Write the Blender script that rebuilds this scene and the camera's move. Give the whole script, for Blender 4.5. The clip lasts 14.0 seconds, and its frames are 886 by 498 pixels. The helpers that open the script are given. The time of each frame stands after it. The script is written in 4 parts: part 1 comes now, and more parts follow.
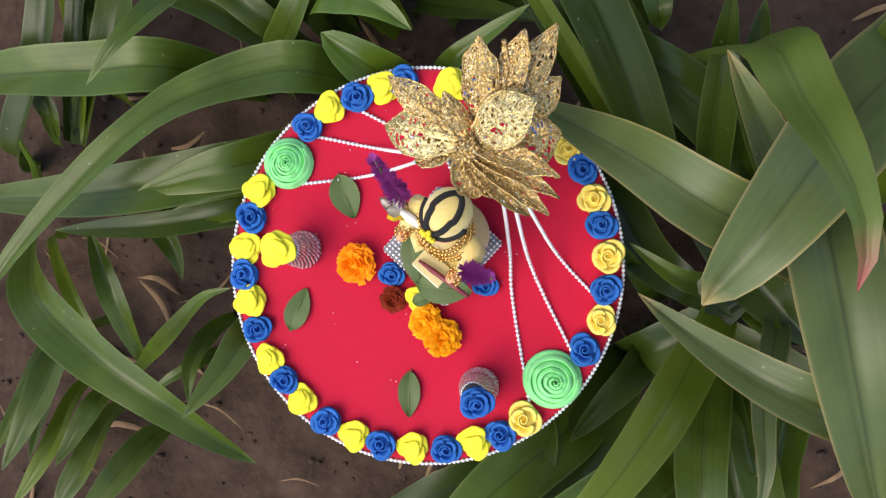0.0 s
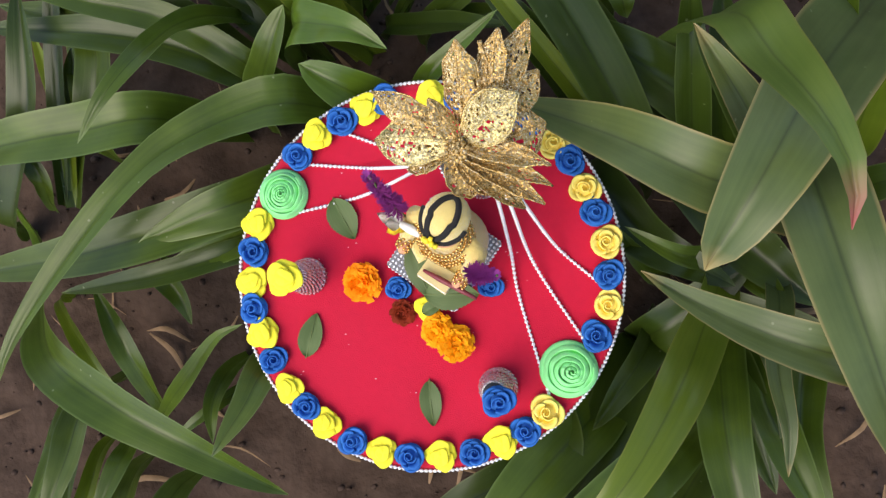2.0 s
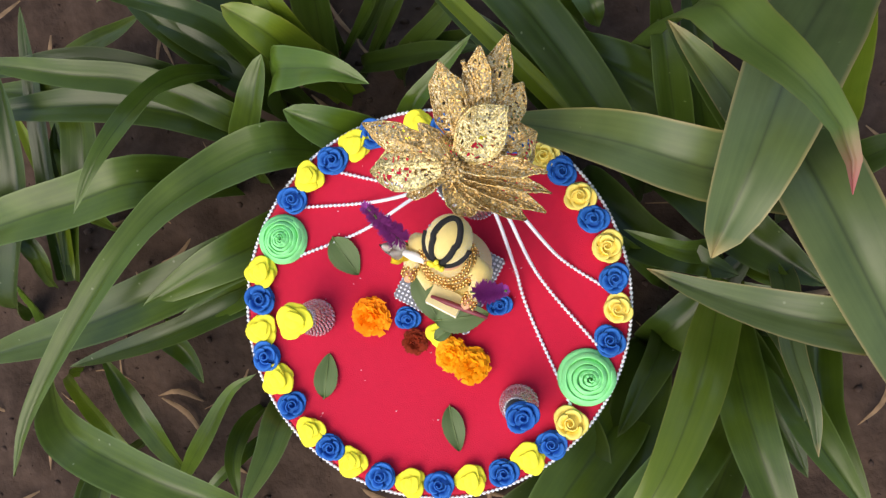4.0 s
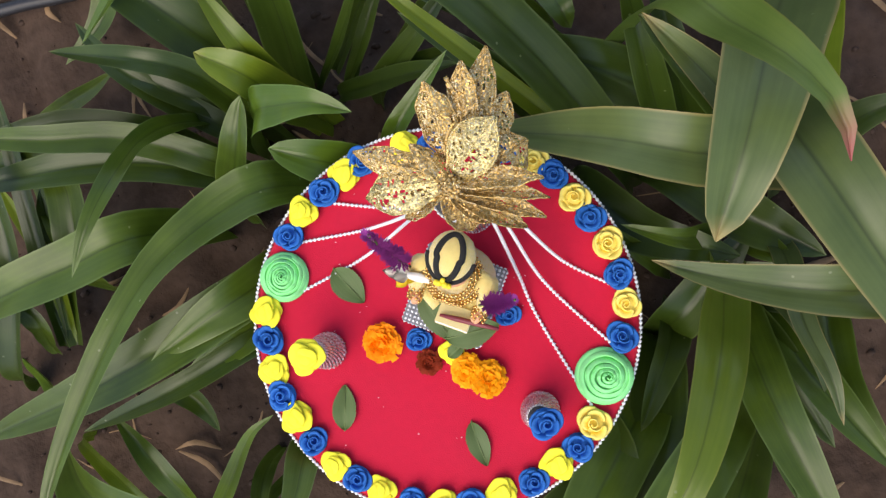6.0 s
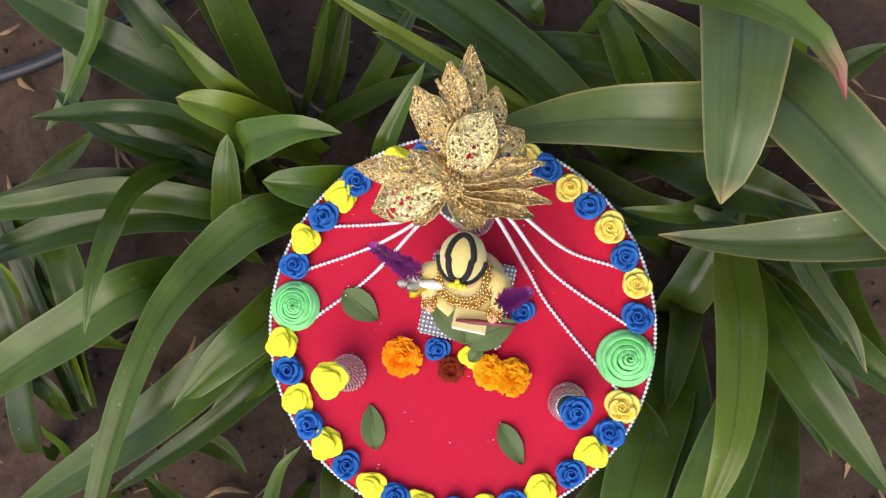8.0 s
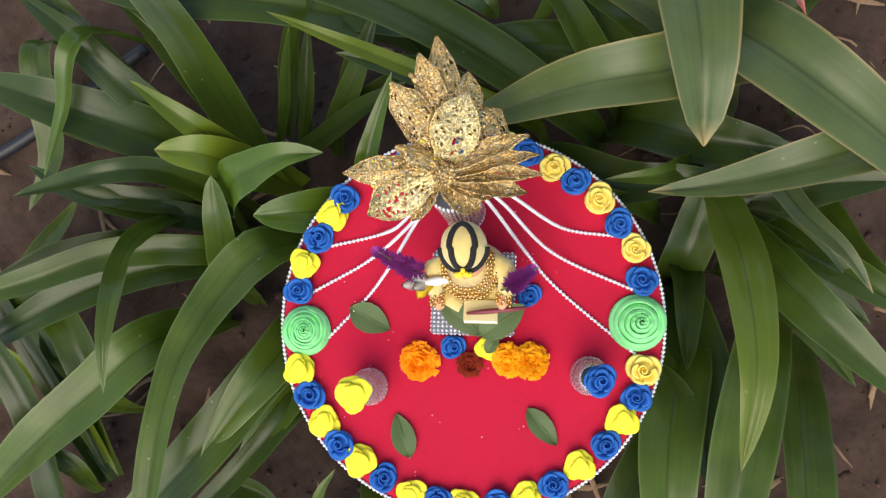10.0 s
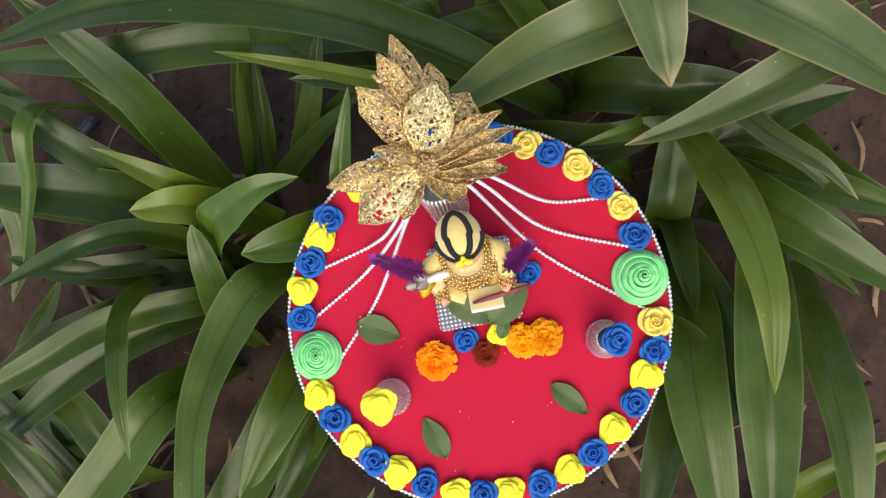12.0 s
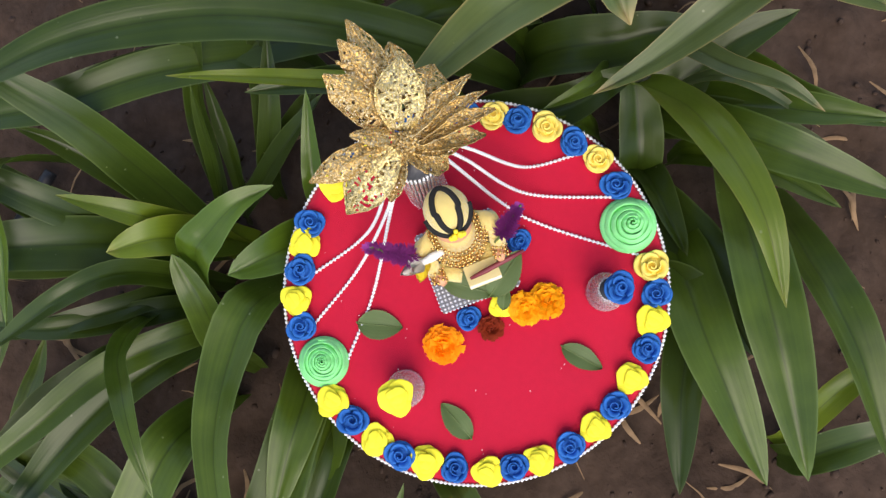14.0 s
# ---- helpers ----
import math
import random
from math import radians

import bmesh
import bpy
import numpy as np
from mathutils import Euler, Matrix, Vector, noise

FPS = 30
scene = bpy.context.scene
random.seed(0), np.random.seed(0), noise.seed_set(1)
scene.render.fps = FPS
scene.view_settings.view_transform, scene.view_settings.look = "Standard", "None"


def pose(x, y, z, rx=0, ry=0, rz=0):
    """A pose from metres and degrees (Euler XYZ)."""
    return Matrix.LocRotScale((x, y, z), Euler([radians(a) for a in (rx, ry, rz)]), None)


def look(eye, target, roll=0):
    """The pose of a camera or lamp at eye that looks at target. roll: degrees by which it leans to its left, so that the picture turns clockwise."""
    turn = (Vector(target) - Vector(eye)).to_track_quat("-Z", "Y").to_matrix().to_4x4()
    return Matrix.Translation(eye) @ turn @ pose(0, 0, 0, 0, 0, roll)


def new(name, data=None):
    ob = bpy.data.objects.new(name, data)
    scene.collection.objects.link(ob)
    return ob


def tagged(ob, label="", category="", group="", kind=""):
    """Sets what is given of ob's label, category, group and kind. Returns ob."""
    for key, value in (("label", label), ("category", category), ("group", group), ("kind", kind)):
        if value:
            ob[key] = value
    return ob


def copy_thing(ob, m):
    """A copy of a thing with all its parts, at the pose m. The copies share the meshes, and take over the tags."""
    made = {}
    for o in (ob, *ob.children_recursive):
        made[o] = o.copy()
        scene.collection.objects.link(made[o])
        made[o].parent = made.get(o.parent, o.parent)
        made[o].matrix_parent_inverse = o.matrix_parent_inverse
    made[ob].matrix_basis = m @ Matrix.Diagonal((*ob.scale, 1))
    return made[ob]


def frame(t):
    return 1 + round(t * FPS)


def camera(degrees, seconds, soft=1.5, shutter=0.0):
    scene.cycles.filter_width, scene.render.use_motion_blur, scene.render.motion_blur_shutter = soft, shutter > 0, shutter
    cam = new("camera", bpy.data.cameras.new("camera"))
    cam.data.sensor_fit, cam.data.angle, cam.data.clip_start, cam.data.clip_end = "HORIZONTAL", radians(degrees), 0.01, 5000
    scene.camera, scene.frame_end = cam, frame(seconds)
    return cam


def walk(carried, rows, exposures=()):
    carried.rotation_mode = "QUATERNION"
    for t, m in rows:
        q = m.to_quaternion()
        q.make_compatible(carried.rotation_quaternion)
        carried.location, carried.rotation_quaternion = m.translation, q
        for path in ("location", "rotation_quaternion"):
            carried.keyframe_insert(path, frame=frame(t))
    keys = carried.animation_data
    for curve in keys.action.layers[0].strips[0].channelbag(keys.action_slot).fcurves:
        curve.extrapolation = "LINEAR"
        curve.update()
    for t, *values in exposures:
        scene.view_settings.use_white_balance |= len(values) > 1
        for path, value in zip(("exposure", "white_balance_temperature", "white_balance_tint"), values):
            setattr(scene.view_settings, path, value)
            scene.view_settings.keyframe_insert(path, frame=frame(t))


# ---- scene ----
cam = camera(51.0, 14.0, 1.35)
PATH = [
    (0, (0.146, 0.011, 1.034), (-0.158, 0.017, -0.943), -90.3),
    (0.5, (0.144, 0.008, 1.039), (-0.154, 0.025, -0.939), -89.8),
    (1, (0.141, 0.002, 1.045), (-0.149, 0.037, -0.934), -88.5),
    (1.5, (0.14, -0.002, 1.048), (-0.147, 0.047, -0.931), -87.6),
    (2, (0.138, -0.009, 1.051), (-0.143, 0.061, -0.928), -85.2),
    (2.5, (0.135, -0.015, 1.054), (-0.136, 0.075, -0.925), -82.5),
    (3, (0.128, -0.021, 1.058), (-0.126, 0.094, -0.923), -78.7),
    (5.5, (0.116, -0.022, 1.057), (-0.098, 0.155, -0.924), -71.7),
    (6, (0.109, -0.017, 1.059), (-0.086, 0.161, -0.923), -71.2),
    (6.5, (0.103, -0.016, 1.06), (-0.078, 0.165, -0.923), -69.8),
    (7, (0.094, -0.018, 1.063), (-0.066, 0.175, -0.921), -66.9),
    (7.5, (0.086, -0.022, 1.065), (-0.056, 0.183, -0.92), -63.6),
    (8, (0.075, -0.029, 1.067), (-0.043, 0.195, -0.917), -59.3),
    (10.5, (0.031, -0.055, 1.077), (0.019, 0.221, -0.904), -47.1),
    (11, (0.023, -0.055, 1.078), (0.031, 0.218, -0.904), -46.1),
    (11.5, (0.014, -0.054, 1.079), (0.044, 0.212, -0.903), -44.4),
    (12, (0.005, -0.053, 1.078), (0.056, 0.203, -0.905), -42.7),
    (12.5, (-0.003, -0.053, 1.077), (0.066, 0.196, -0.906), -40.7),
    (13, (-0.014, -0.052, 1.075), (0.077, 0.185, -0.908), -38.2),
    (13.5, (-0.027, -0.049, 1.073), (0.087, 0.171, -0.911), -34.4),
    (14, (-0.039, -0.046, 1.071), (0.094, 0.155, -0.915), -30.8),
]
walk(cam, [(t, look(eye, target, roll)) for t, eye, target, roll in PATH],
     [(0, 1.24, 7100, 14), (14, 1.18, 7100, 14)])

# ---- light ----
SUN_EL, SUN_AZ = 56.0, 232.0
world = bpy.data.worlds.new("sky")
scene.world = world
world.use_nodes = True
sky = world.node_tree.nodes.new("ShaderNodeTexSky")
sky.sky_type, sky.sun_disc = "NISHITA", False
sky.sun_elevation, sky.sun_rotation = radians(SUN_EL), radians(SUN_AZ)
backing = world.node_tree.nodes["Background"]
backing.inputs["Strength"].default_value = 0.115
world.node_tree.links.new(sky.outputs[0], backing.inputs["Color"])
sun = new("sun", bpy.data.lights.new("sun", "SUN"))
sun.data.energy, sun.data.angle, sun.data.color = 1.25, radians(55), (1.0, 0.94, 0.84)
a, e = radians(SUN_AZ), radians(SUN_EL)
sun.matrix_world = look((3 * math.sin(a) * math.cos(e), 3 * math.cos(a) * math.cos(e), 3 * math.sin(e)), (0, 0, 0.2))


# ---- materials ----
def surface(name, colour, rough=0.6, metal=0.0, vary=0.12, scale=60.0, bump=0.15, coarse=8.0, grain=400.0, sheen=0.0, spec=0.4):
    """A Principled surface whose colour varies at two scales, with fine relief."""
    m = bpy.data.materials.new(name)
    m.use_nodes = True
    n, l = m.node_tree.nodes, m.node_tree.links
    b = n["Principled BSDF"]
    b.inputs["Metallic"].default_value = metal
    b.inputs["Sheen Weight"].default_value = sheen
    b.inputs["Specular IOR Level"].default_value = spec
    co = n.new("ShaderNodeTexCoord")
    fine, wide = n.new("ShaderNodeTexNoise"), n.new("ShaderNodeTexNoise")
    fine.inputs["Scale"].default_value, wide.inputs["Scale"].default_value = scale, coarse
    fine.inputs["Detail"].default_value = wide.inputs["Detail"].default_value = 4
    add = n.new("ShaderNodeMath")
    add.operation = "ADD"
    info = n.new("ShaderNodeObjectInfo")
    add2 = n.new("ShaderNodeMath")
    add2.operation = "MULTIPLY_ADD"
    add2.inputs[1].default_value = 0.5
    for k in (fine, wide):
        l.new(co.outputs["Object"], k.inputs["Vector"])
    l.new(fine.outputs["Fac"], add.inputs[0]), l.new(wide.outputs["Fac"], add.inputs[1])
    l.new(info.outputs["Random"], add2.inputs[0]), l.new(add.outputs[0], add2.inputs[2])
    ramp = n.new("ShaderNodeMapRange")
    ramp.inputs["From Min"].default_value, ramp.inputs["From Max"].default_value = 0.75, 1.75
    ramp.inputs["To Min"].default_value, ramp.inputs["To Max"].default_value = 1 - vary, 1 + vary
    l.new(add2.outputs[0], ramp.inputs["Value"])
    hsv = n.new("ShaderNodeHueSaturation")
    hsv.inputs["Color"].default_value = (*colour, 1)
    l.new(ramp.outputs[0], hsv.inputs["Value"]), l.new(hsv.outputs[0], b.inputs["Base Color"])
    rr = n.new("ShaderNodeMapRange")
    rr.inputs["To Min"].default_value, rr.inputs["To Max"].default_value = max(rough - 0.12, 0.05), min(rough + 0.12, 1)
    l.new(wide.outputs["Fac"], rr.inputs["Value"]), l.new(rr.outputs[0], b.inputs["Roughness"])
    if bump:
        g, bp = n.new("ShaderNodeTexNoise"), n.new("ShaderNodeBump")
        g.inputs["Scale"].default_value, g.inputs["Detail"].default_value = grain, 3
        bp.inputs["Strength"].default_value, bp.inputs["Distance"].default_value = bump, 0.002
        l.new(co.outputs["Object"], g.inputs["Vector"])
        l.new(g.outputs["Fac"], bp.inputs["Height"]), l.new(bp.outputs[0], b.inputs["Normal"])
    return m


def glitter(name, colour, cell=1300.0, rough=0.27, tilt=1.35, spark_tone=(1.0, 0.90, 0.62)):
    """Metal flakes, each tilted its own way and toned its own way, some with a painted glint."""
    m = bpy.data.materials.new(name)
    m.use_nodes = True
    n, l = m.node_tree.nodes, m.node_tree.links
    b = n["Principled BSDF"]
    b.inputs["Metallic"].default_value, b.inputs["Roughness"].default_value = 0.68, rough
    co, vo, no = n.new("ShaderNodeTexCoord"), n.new("ShaderNodeTexVoronoi"), n.new("ShaderNodeTexNoise")
    vo.inputs["Scale"].default_value, no.inputs["Scale"].default_value = cell, 60
    l.new(co.outputs["Object"], vo.inputs["Vector"]), l.new(co.outputs["Object"], no.inputs["Vector"])
    sep = n.new("ShaderNodeSeparateColor")
    l.new(vo.outputs["Color"], sep.inputs[0])
    # Glints put into the colour: a few random flakes go towards spark_tone.
    spark = n.new("ShaderNodeMath")
    spark.operation, spark.inputs[1].default_value = "POWER", 4.0
    l.new(sep.outputs[0], spark.inputs[0])
    mix = n.new("ShaderNodeMix")
    mix.data_type = "RGBA"
    mix.inputs[6].default_value = (*colour, 1)
    mix.inputs[7].default_value = (*spark_tone, 1)
    l.new(spark.outputs[0], mix.inputs[0])
    mr = n.new("ShaderNodeMapRange")
    mr.inputs["From Min"].default_value, mr.inputs["From Max"].default_value = 0.3, 0.7
    mr.inputs["To Min"].default_value, mr.inputs["To Max"].default_value = 0.75, 1.2
    l.new(no.outputs["Fac"], mr.inputs["Value"])
    hsv = n.new("ShaderNodeHueSaturation")
    l.new(mix.outputs[2], hsv.inputs["Color"])
    l.new(mr.outputs[0], hsv.inputs["Value"]), l.new(hsv.outputs[0], b.inputs["Base Color"])
    geo = n.new("ShaderNodeNewGeometry")
    cen, scl, add, nrm = (n.new("ShaderNodeVectorMath") for _ in range(4))
    cen.operation, scl.operation, add.operation, nrm.operation = "SUBTRACT", "SCALE", "ADD", "NORMALIZE"
    cen.inputs[1].default_value = (0.5, 0.5, 0.5)
    scl.inputs["Scale"].default_value = tilt
    l.new(vo.outputs["Color"], cen.inputs[0]), l.new(cen.outputs[0], scl.inputs[0])
    l.new(scl.outputs[0], add.inputs[0]), l.new(geo.outputs["Normal"], add.inputs[1])
    l.new(add.outputs[0], nrm.inputs[0]), l.new(nrm.outputs[0], b.inputs["Normal"])
    return m


def leaf_surface(name, colour, pale, edge, rough=0.42, rim=0.75, dry_from=0.955):
    """A strap leaf: fine veins along it, blotches, a darkened midrib line, a dry tip, some light coming through."""
    m = bpy.data.materials.new(name)
    m.use_nodes = True
    n, l = m.node_tree.nodes, m.node_tree.links
    b, out = n["Principled BSDF"], n["Material Output"]
    uv, info = n.new("ShaderNodeTexCoord"), n.new("ShaderNodeObjectInfo")
    sep = n.new("ShaderNodeSeparateXYZ")
    l.new(uv.outputs["UV"], sep.inputs[0])
    stretch = n.new("ShaderNodeMapping")
    stretch.inputs["Scale"].default_value = (15, 1.2, 1)
    l.new(uv.outputs["UV"], stretch.inputs["Vector"])
    offset = n.new("ShaderNodeCombineXYZ")
    big = n.new("ShaderNodeMath")
    big.operation, big.inputs[1].default_value = "MULTIPLY", 37.0
    l.new(info.outputs["Random"], big.inputs[0]), l.new(big.outputs[0], offset.inputs[1])
    l.new(offset.outputs[0], stretch.inputs["Location"])
    vein, blot = n.new("ShaderNodeTexNoise"), n.new("ShaderNodeTexNoise")
    vein.inputs["Scale"].default_value, vein.inputs["Detail"].default_value = 1.0, 5
    blot.inputs["Scale"].default_value, blot.inputs["Detail"].default_value = 22, 5
    l.new(stretch.outputs[0], vein.inputs["Vector"]), l.new(uv.outputs["Object"], blot.inputs["Vector"])
    ramp = n.new("ShaderNodeMix")
    ramp.data_type = "RGBA"
    ramp.inputs[6].default_value, ramp.inputs[7].default_value = (*colour, 1), (*pale, 1)
    mean = n.new("ShaderNodeMath")
    mean.operation, mean.inputs[1].default_value = "MULTIPLY_ADD", 0.55
    l.new(vein.outputs["Fac"], mean.inputs[0]), l.new(blot.outputs["Fac"], mean.inputs[2])
    fac = n.new("ShaderNodeMapRange")
    fac.inputs["From Min"].default_value, fac.inputs["From Max"].default_value = 0.42, 1.12
    l.new(mean.outputs[0], fac.inputs["Value"]), l.new(fac.outputs[0], ramp.inputs[0])
    # dry tip and thin pale margins
    tip = n.new("ShaderNodeMapRange")
    tip.inputs["From Min"].default_value, tip.inputs["From Max"].default_value = dry_from, 1.0
    wob = n.new("ShaderNodeMath")
    wob.operation, wob.inputs[1].default_value, wob.inputs[2].default_value = "MULTIPLY_ADD", 0.06, -0.03
    addv = n.new("ShaderNodeMath")
    l.new(blot.outputs["Fac"], wob.inputs[0]), l.new(wob.outputs[0], addv.inputs[0]), l.new(sep.outputs["Y"], addv.inputs[1])
    l.new(addv.outputs[0], tip.inputs["Value"])
    off = n.new("ShaderNodeMath")
    off.operation, off.inputs[1].default_value = "SUBTRACT", 0.5
    ab = n.new("ShaderNodeMath")
    ab.operation = "ABSOLUTE"
    l.new(sep.outputs["X"], off.inputs[0]), l.new(off.outputs[0], ab.inputs[0])
    margin = n.new("ShaderNodeMapRange")
    margin.inputs["From Min"].default_value, margin.inputs["From Max"].default_value, margin.inputs["To Max"].default_value = 0.455, 0.5, rim
    l.new(ab.outputs[0], margin.inputs["Value"])
    most = n.new("ShaderNodeMath")
    most.operation = "MAXIMUM"
    l.new(tip.outputs[0], most.inputs[0]), l.new(margin.outputs[0], most.inputs[1])
    dry = n.new("ShaderNodeMix")
    dry.data_type = "RGBA"
    dry.inputs[7].default_value = (*edge, 1)
    l.new(ramp.outputs[2], dry.inputs[6]), l.new(most.outputs[0], dry.inputs[0])
    spot, dot = n.new("ShaderNodeTexVoronoi"), n.new("ShaderNodeMapRange")
    spot.inputs["Scale"].default_value, spot.inputs["Randomness"].default_value = 38, 1.0
    l.new(uv.outputs["Object"], spot.inputs["Vector"])
    dot.inputs["From Min"].default_value, dot.inputs["From Max"].default_value = 0.06, 0.03
    dot.inputs["To Min"].default_value, dot.inputs["To Max"].default_value = 0.0, 0.45
    l.new(spot.outputs["Distance"], dot.inputs["Value"])
    fleck = n.new("ShaderNodeMix")
    fleck.data_type = "RGBA"
    fleck.inputs[7].default_value = (0.30, 0.33, 0.20, 1)
    l.new(dry.outputs[2], fleck.inputs[6]), l.new(dot.outputs[0], fleck.inputs[0])
    rib = n.new("ShaderNodeMapRange")
    rib.inputs["From Max"].default_value, rib.inputs["To Min"].default_value, rib.inputs["To Max"].default_value = 0.035, 0.62, 1.0
    l.new(ab.outputs[0], rib.inputs["Value"])
    hsv = n.new("ShaderNodeHueSaturation")
    val = n.new("ShaderNodeMapRange")
    both = n.new("ShaderNodeMath")
    both.operation = "MULTIPLY"
    l.new(val.outputs[0], both.inputs[0]), l.new(rib.outputs[0], both.inputs[1])
    val.inputs["To Min"].default_value, val.inputs["To Max"].default_value = 0.85, 1.15
    l.new(info.outputs["Random"], val.inputs["Value"]), l.new(both.outputs[0], hsv.inputs["Value"])
    l.new(fleck.outputs[2], hsv.inputs["Color"]), l.new(hsv.outputs[0], b.inputs["Base Color"])
    b.inputs["Roughness"].default_value, b.inputs["Specular IOR Level"].default_value = rough - 0.08, 0.44
    bp = n.new("ShaderNodeBump")
    bp.inputs["Strength"].default_value, bp.inputs["Distance"].default_value = 0.13, 0.002
    l.new(vein.outputs["Fac"], bp.inputs["Height"]), l.new(bp.outputs[0], b.inputs["Normal"])
    tr, mix = n.new("ShaderNodeBsdfTranslucent"), n.new("ShaderNodeMixShader")
    mix.inputs[0].default_value = 0.22
    l.new(hsv.outputs[0], tr.inputs["Color"])
    l.new(b.outputs[0], mix.inputs[1]), l.new(tr.outputs[0], mix.inputs[2]), l.new(mix.outputs[0], out.inputs["Surface"])
    return m


DRY = (0.30, 0.24, 0.10)
MID = leaf_surface("leaf_mid_green", (0.034, 0.064, 0.004), (0.084, 0.134, 0.012), (0.13, 0.19, 0.05))
PALE = leaf_surface("leaf_pale_green", (0.050, 0.086, 0.010), (0.126, 0.178, 0.027), (0.17, 0.22, 0.09))
BRIGHT = leaf_surface("leaf_bright_green", (0.054, 0.104, 0.007), (0.091, 0.162, 0.013), (0.15, 0.24, 0.06), 0.36)
YELLOW = leaf_surface("leaf_yellow_green", (0.095, 0.150, 0.008), (0.150, 0.210, 0.016), (0.22, 0.24, 0.04))
GLAU = leaf_surface("leaf_grey_green", (0.058, 0.088, 0.024), (0.110, 0.150, 0.044), (0.34, 0.26, 0.10), 0.46)
# Dark green taken lower still, standing in for shade deep among the leaves.
DARK = leaf_surface("leaf_shaded_dark_green", (0.023, 0.046, 0.004), (0.047, 0.079, 0.009), (0.10, 0.14, 0.04))
SCARRED = leaf_surface("leaf_red_tipped", (0.060, 0.107, 0.014), (0.105, 0.155, 0.027), (0.34, 0.07, 0.075), 0.45, 0.1, 0.94)
SPRIG = leaf_surface("cut_leaf_green", (0.085, 0.14, 0.035), (0.130, 0.190, 0.060), (0.17, 0.19, 0.07), 0.6)
SOIL = surface("soil", (0.054, 0.035, 0.025), 0.95, vary=0.55, scale=70, coarse=6, bump=1.0, grain=130, spec=0.1)
CLOD = surface("soil_clod", (0.072, 0.047, 0.035), 0.95, vary=0.4, scale=90, coarse=20, bump=0.25, grain=300, spec=0.1)
STRAW = surface("dry_leaf", (0.26, 0.16, 0.08), 0.8, vary=0.4, scale=80, coarse=20)
HOSE = surface("black_hose", (0.02, 0.02, 0.024), 0.45)
RED = surface("red_felt", (0.54, 0.008, 0.036), 0.85, vary=0.07, scale=140, coarse=9, bump=0.25, grain=900, sheen=0.25, spec=0.2)
CARD = surface("board_edge", (0.5, 0.42, 0.36), 0.8)
PEARL = surface("white_pearl", (0.82, 0.82, 0.84), 0.28, vary=0.06, scale=300, bump=0.0, spec=0.6)
FOAM_A = surface("amber_foam", (0.94, 0.76, 0.17), 0.75, vary=0.07, scale=90, bump=0.2, grain=1500, spec=0.25)
FOAM_Y = surface("yellow_foam", (0.93, 0.83, 0.05), 0.75, vary=0.05, scale=90, bump=0.2, grain=1500, spec=0.25)
FOAM_B = surface("blue_foam", (0.016, 0.135, 0.46), 0.7, vary=0.15, scale=90, bump=0.2, grain=1500, spec=0.25)
FOAM_G = surface("green_foam", (0.25, 0.78, 0.29), 0.75, vary=0.08, scale=90, bump=0.2, grain=1500, spec=0.25)
GOLD = glitter("gold_glitter", (0.56, 0.355, 0.105))
GOLD_PALE = glitter("pale_gold_glitter", (0.74, 0.58, 0.23))
GOLD_BEAD = surface("gold_bead", (0.72, 0.46, 0.16), 0.25, 1.0, scale=400, bump=0.0)
SILVER = glitter("silver_cord", (0.78, 0.78, 0.80), 800.0, 0.27, 1.1, (1.0, 1.0, 1.0))
STONE = surface("rhinestone", (0.78, 0.79, 0.82), 0.2, 0.5, vary=0.4, scale=700, bump=0.3, grain=1500)
BACKING = surface("grey_backing", (0.16, 0.16, 0.17), 0.5)
# Near-black core that shows as dark lines between the silver cords.
POT_CORE = surface("dark_pot_core", (0.05, 0.05, 0.055), 0.4, 0.3, vary=0.3, scale=300)
AMBER = surface("amber_marigold_petal", (0.98, 0.38, 0.006), 0.7, vary=0.15, scale=200, spec=0.2)
MARIGOLD = surface("marigold_petal", (0.98, 0.28, 0.004), 0.7, vary=0.15, scale=200, spec=0.2)
RUST = surface("rust_petal", (0.24, 0.025, 0.006), 0.7, vary=0.4, scale=200, spec=0.2)
STEM = surface("green_stem", (0.12, 0.17, 0.05), 0.6)
PURPLE = surface("purple_bristle", (0.30, 0.045, 0.25), 0.7, vary=0.4, scale=200, spec=0.2)
FUZZ = surface("yellow_fuzzy_cloth", (0.88, 0.68, 0.22), 0.95, vary=0.1, scale=160, bump=0.7, grain=1800, sheen=0.6, spec=0.1)
BLACK = surface("black_cord", (0.012, 0.012, 0.012), 0.8, bump=0.6, grain=900)
SKIN = surface("peach_paint", (0.70, 0.36, 0.20), 0.6)
PAPER = surface("white_paper", (0.80, 0.78, 0.72), 0.8, vary=0.06)
CREAM = surface("cream_cover", (0.80, 0.68, 0.32), 0.6)
MAROON = surface("maroon_stick", (0.20, 0.035, 0.045), 0.45)
WHITE = surface("white_petal", (0.84, 0.82, 0.74), 0.6, vary=0.06)
LEMON = surface("yellow_petal", (0.92, 0.72, 0.04), 0.6)


# ---- helpers of the build ----
def part(name, bm, material, parent=None, label="", smooth=True):
    """Links a bmesh as one mesh object, under a thing where one is given."""
    me = bpy.data.meshes.new(name)
    bm.normal_update()
    bm.to_mesh(me)
    bm.free()
    for mat in material if isinstance(material, (list, tuple)) else [material]:
        me.materials.append(mat)
    if smooth:
        me.polygons.foreach_set("use_smooth", [True] * len(me.polygons))
    ob = new(name, me)
    ob.parent = parent
    if label:
        tagged(ob, label)
    return ob


def thing(name, m, label, category, group=""):
    ob = tagged(new(name), label, category, group)
    ob.matrix_basis = m
    return ob


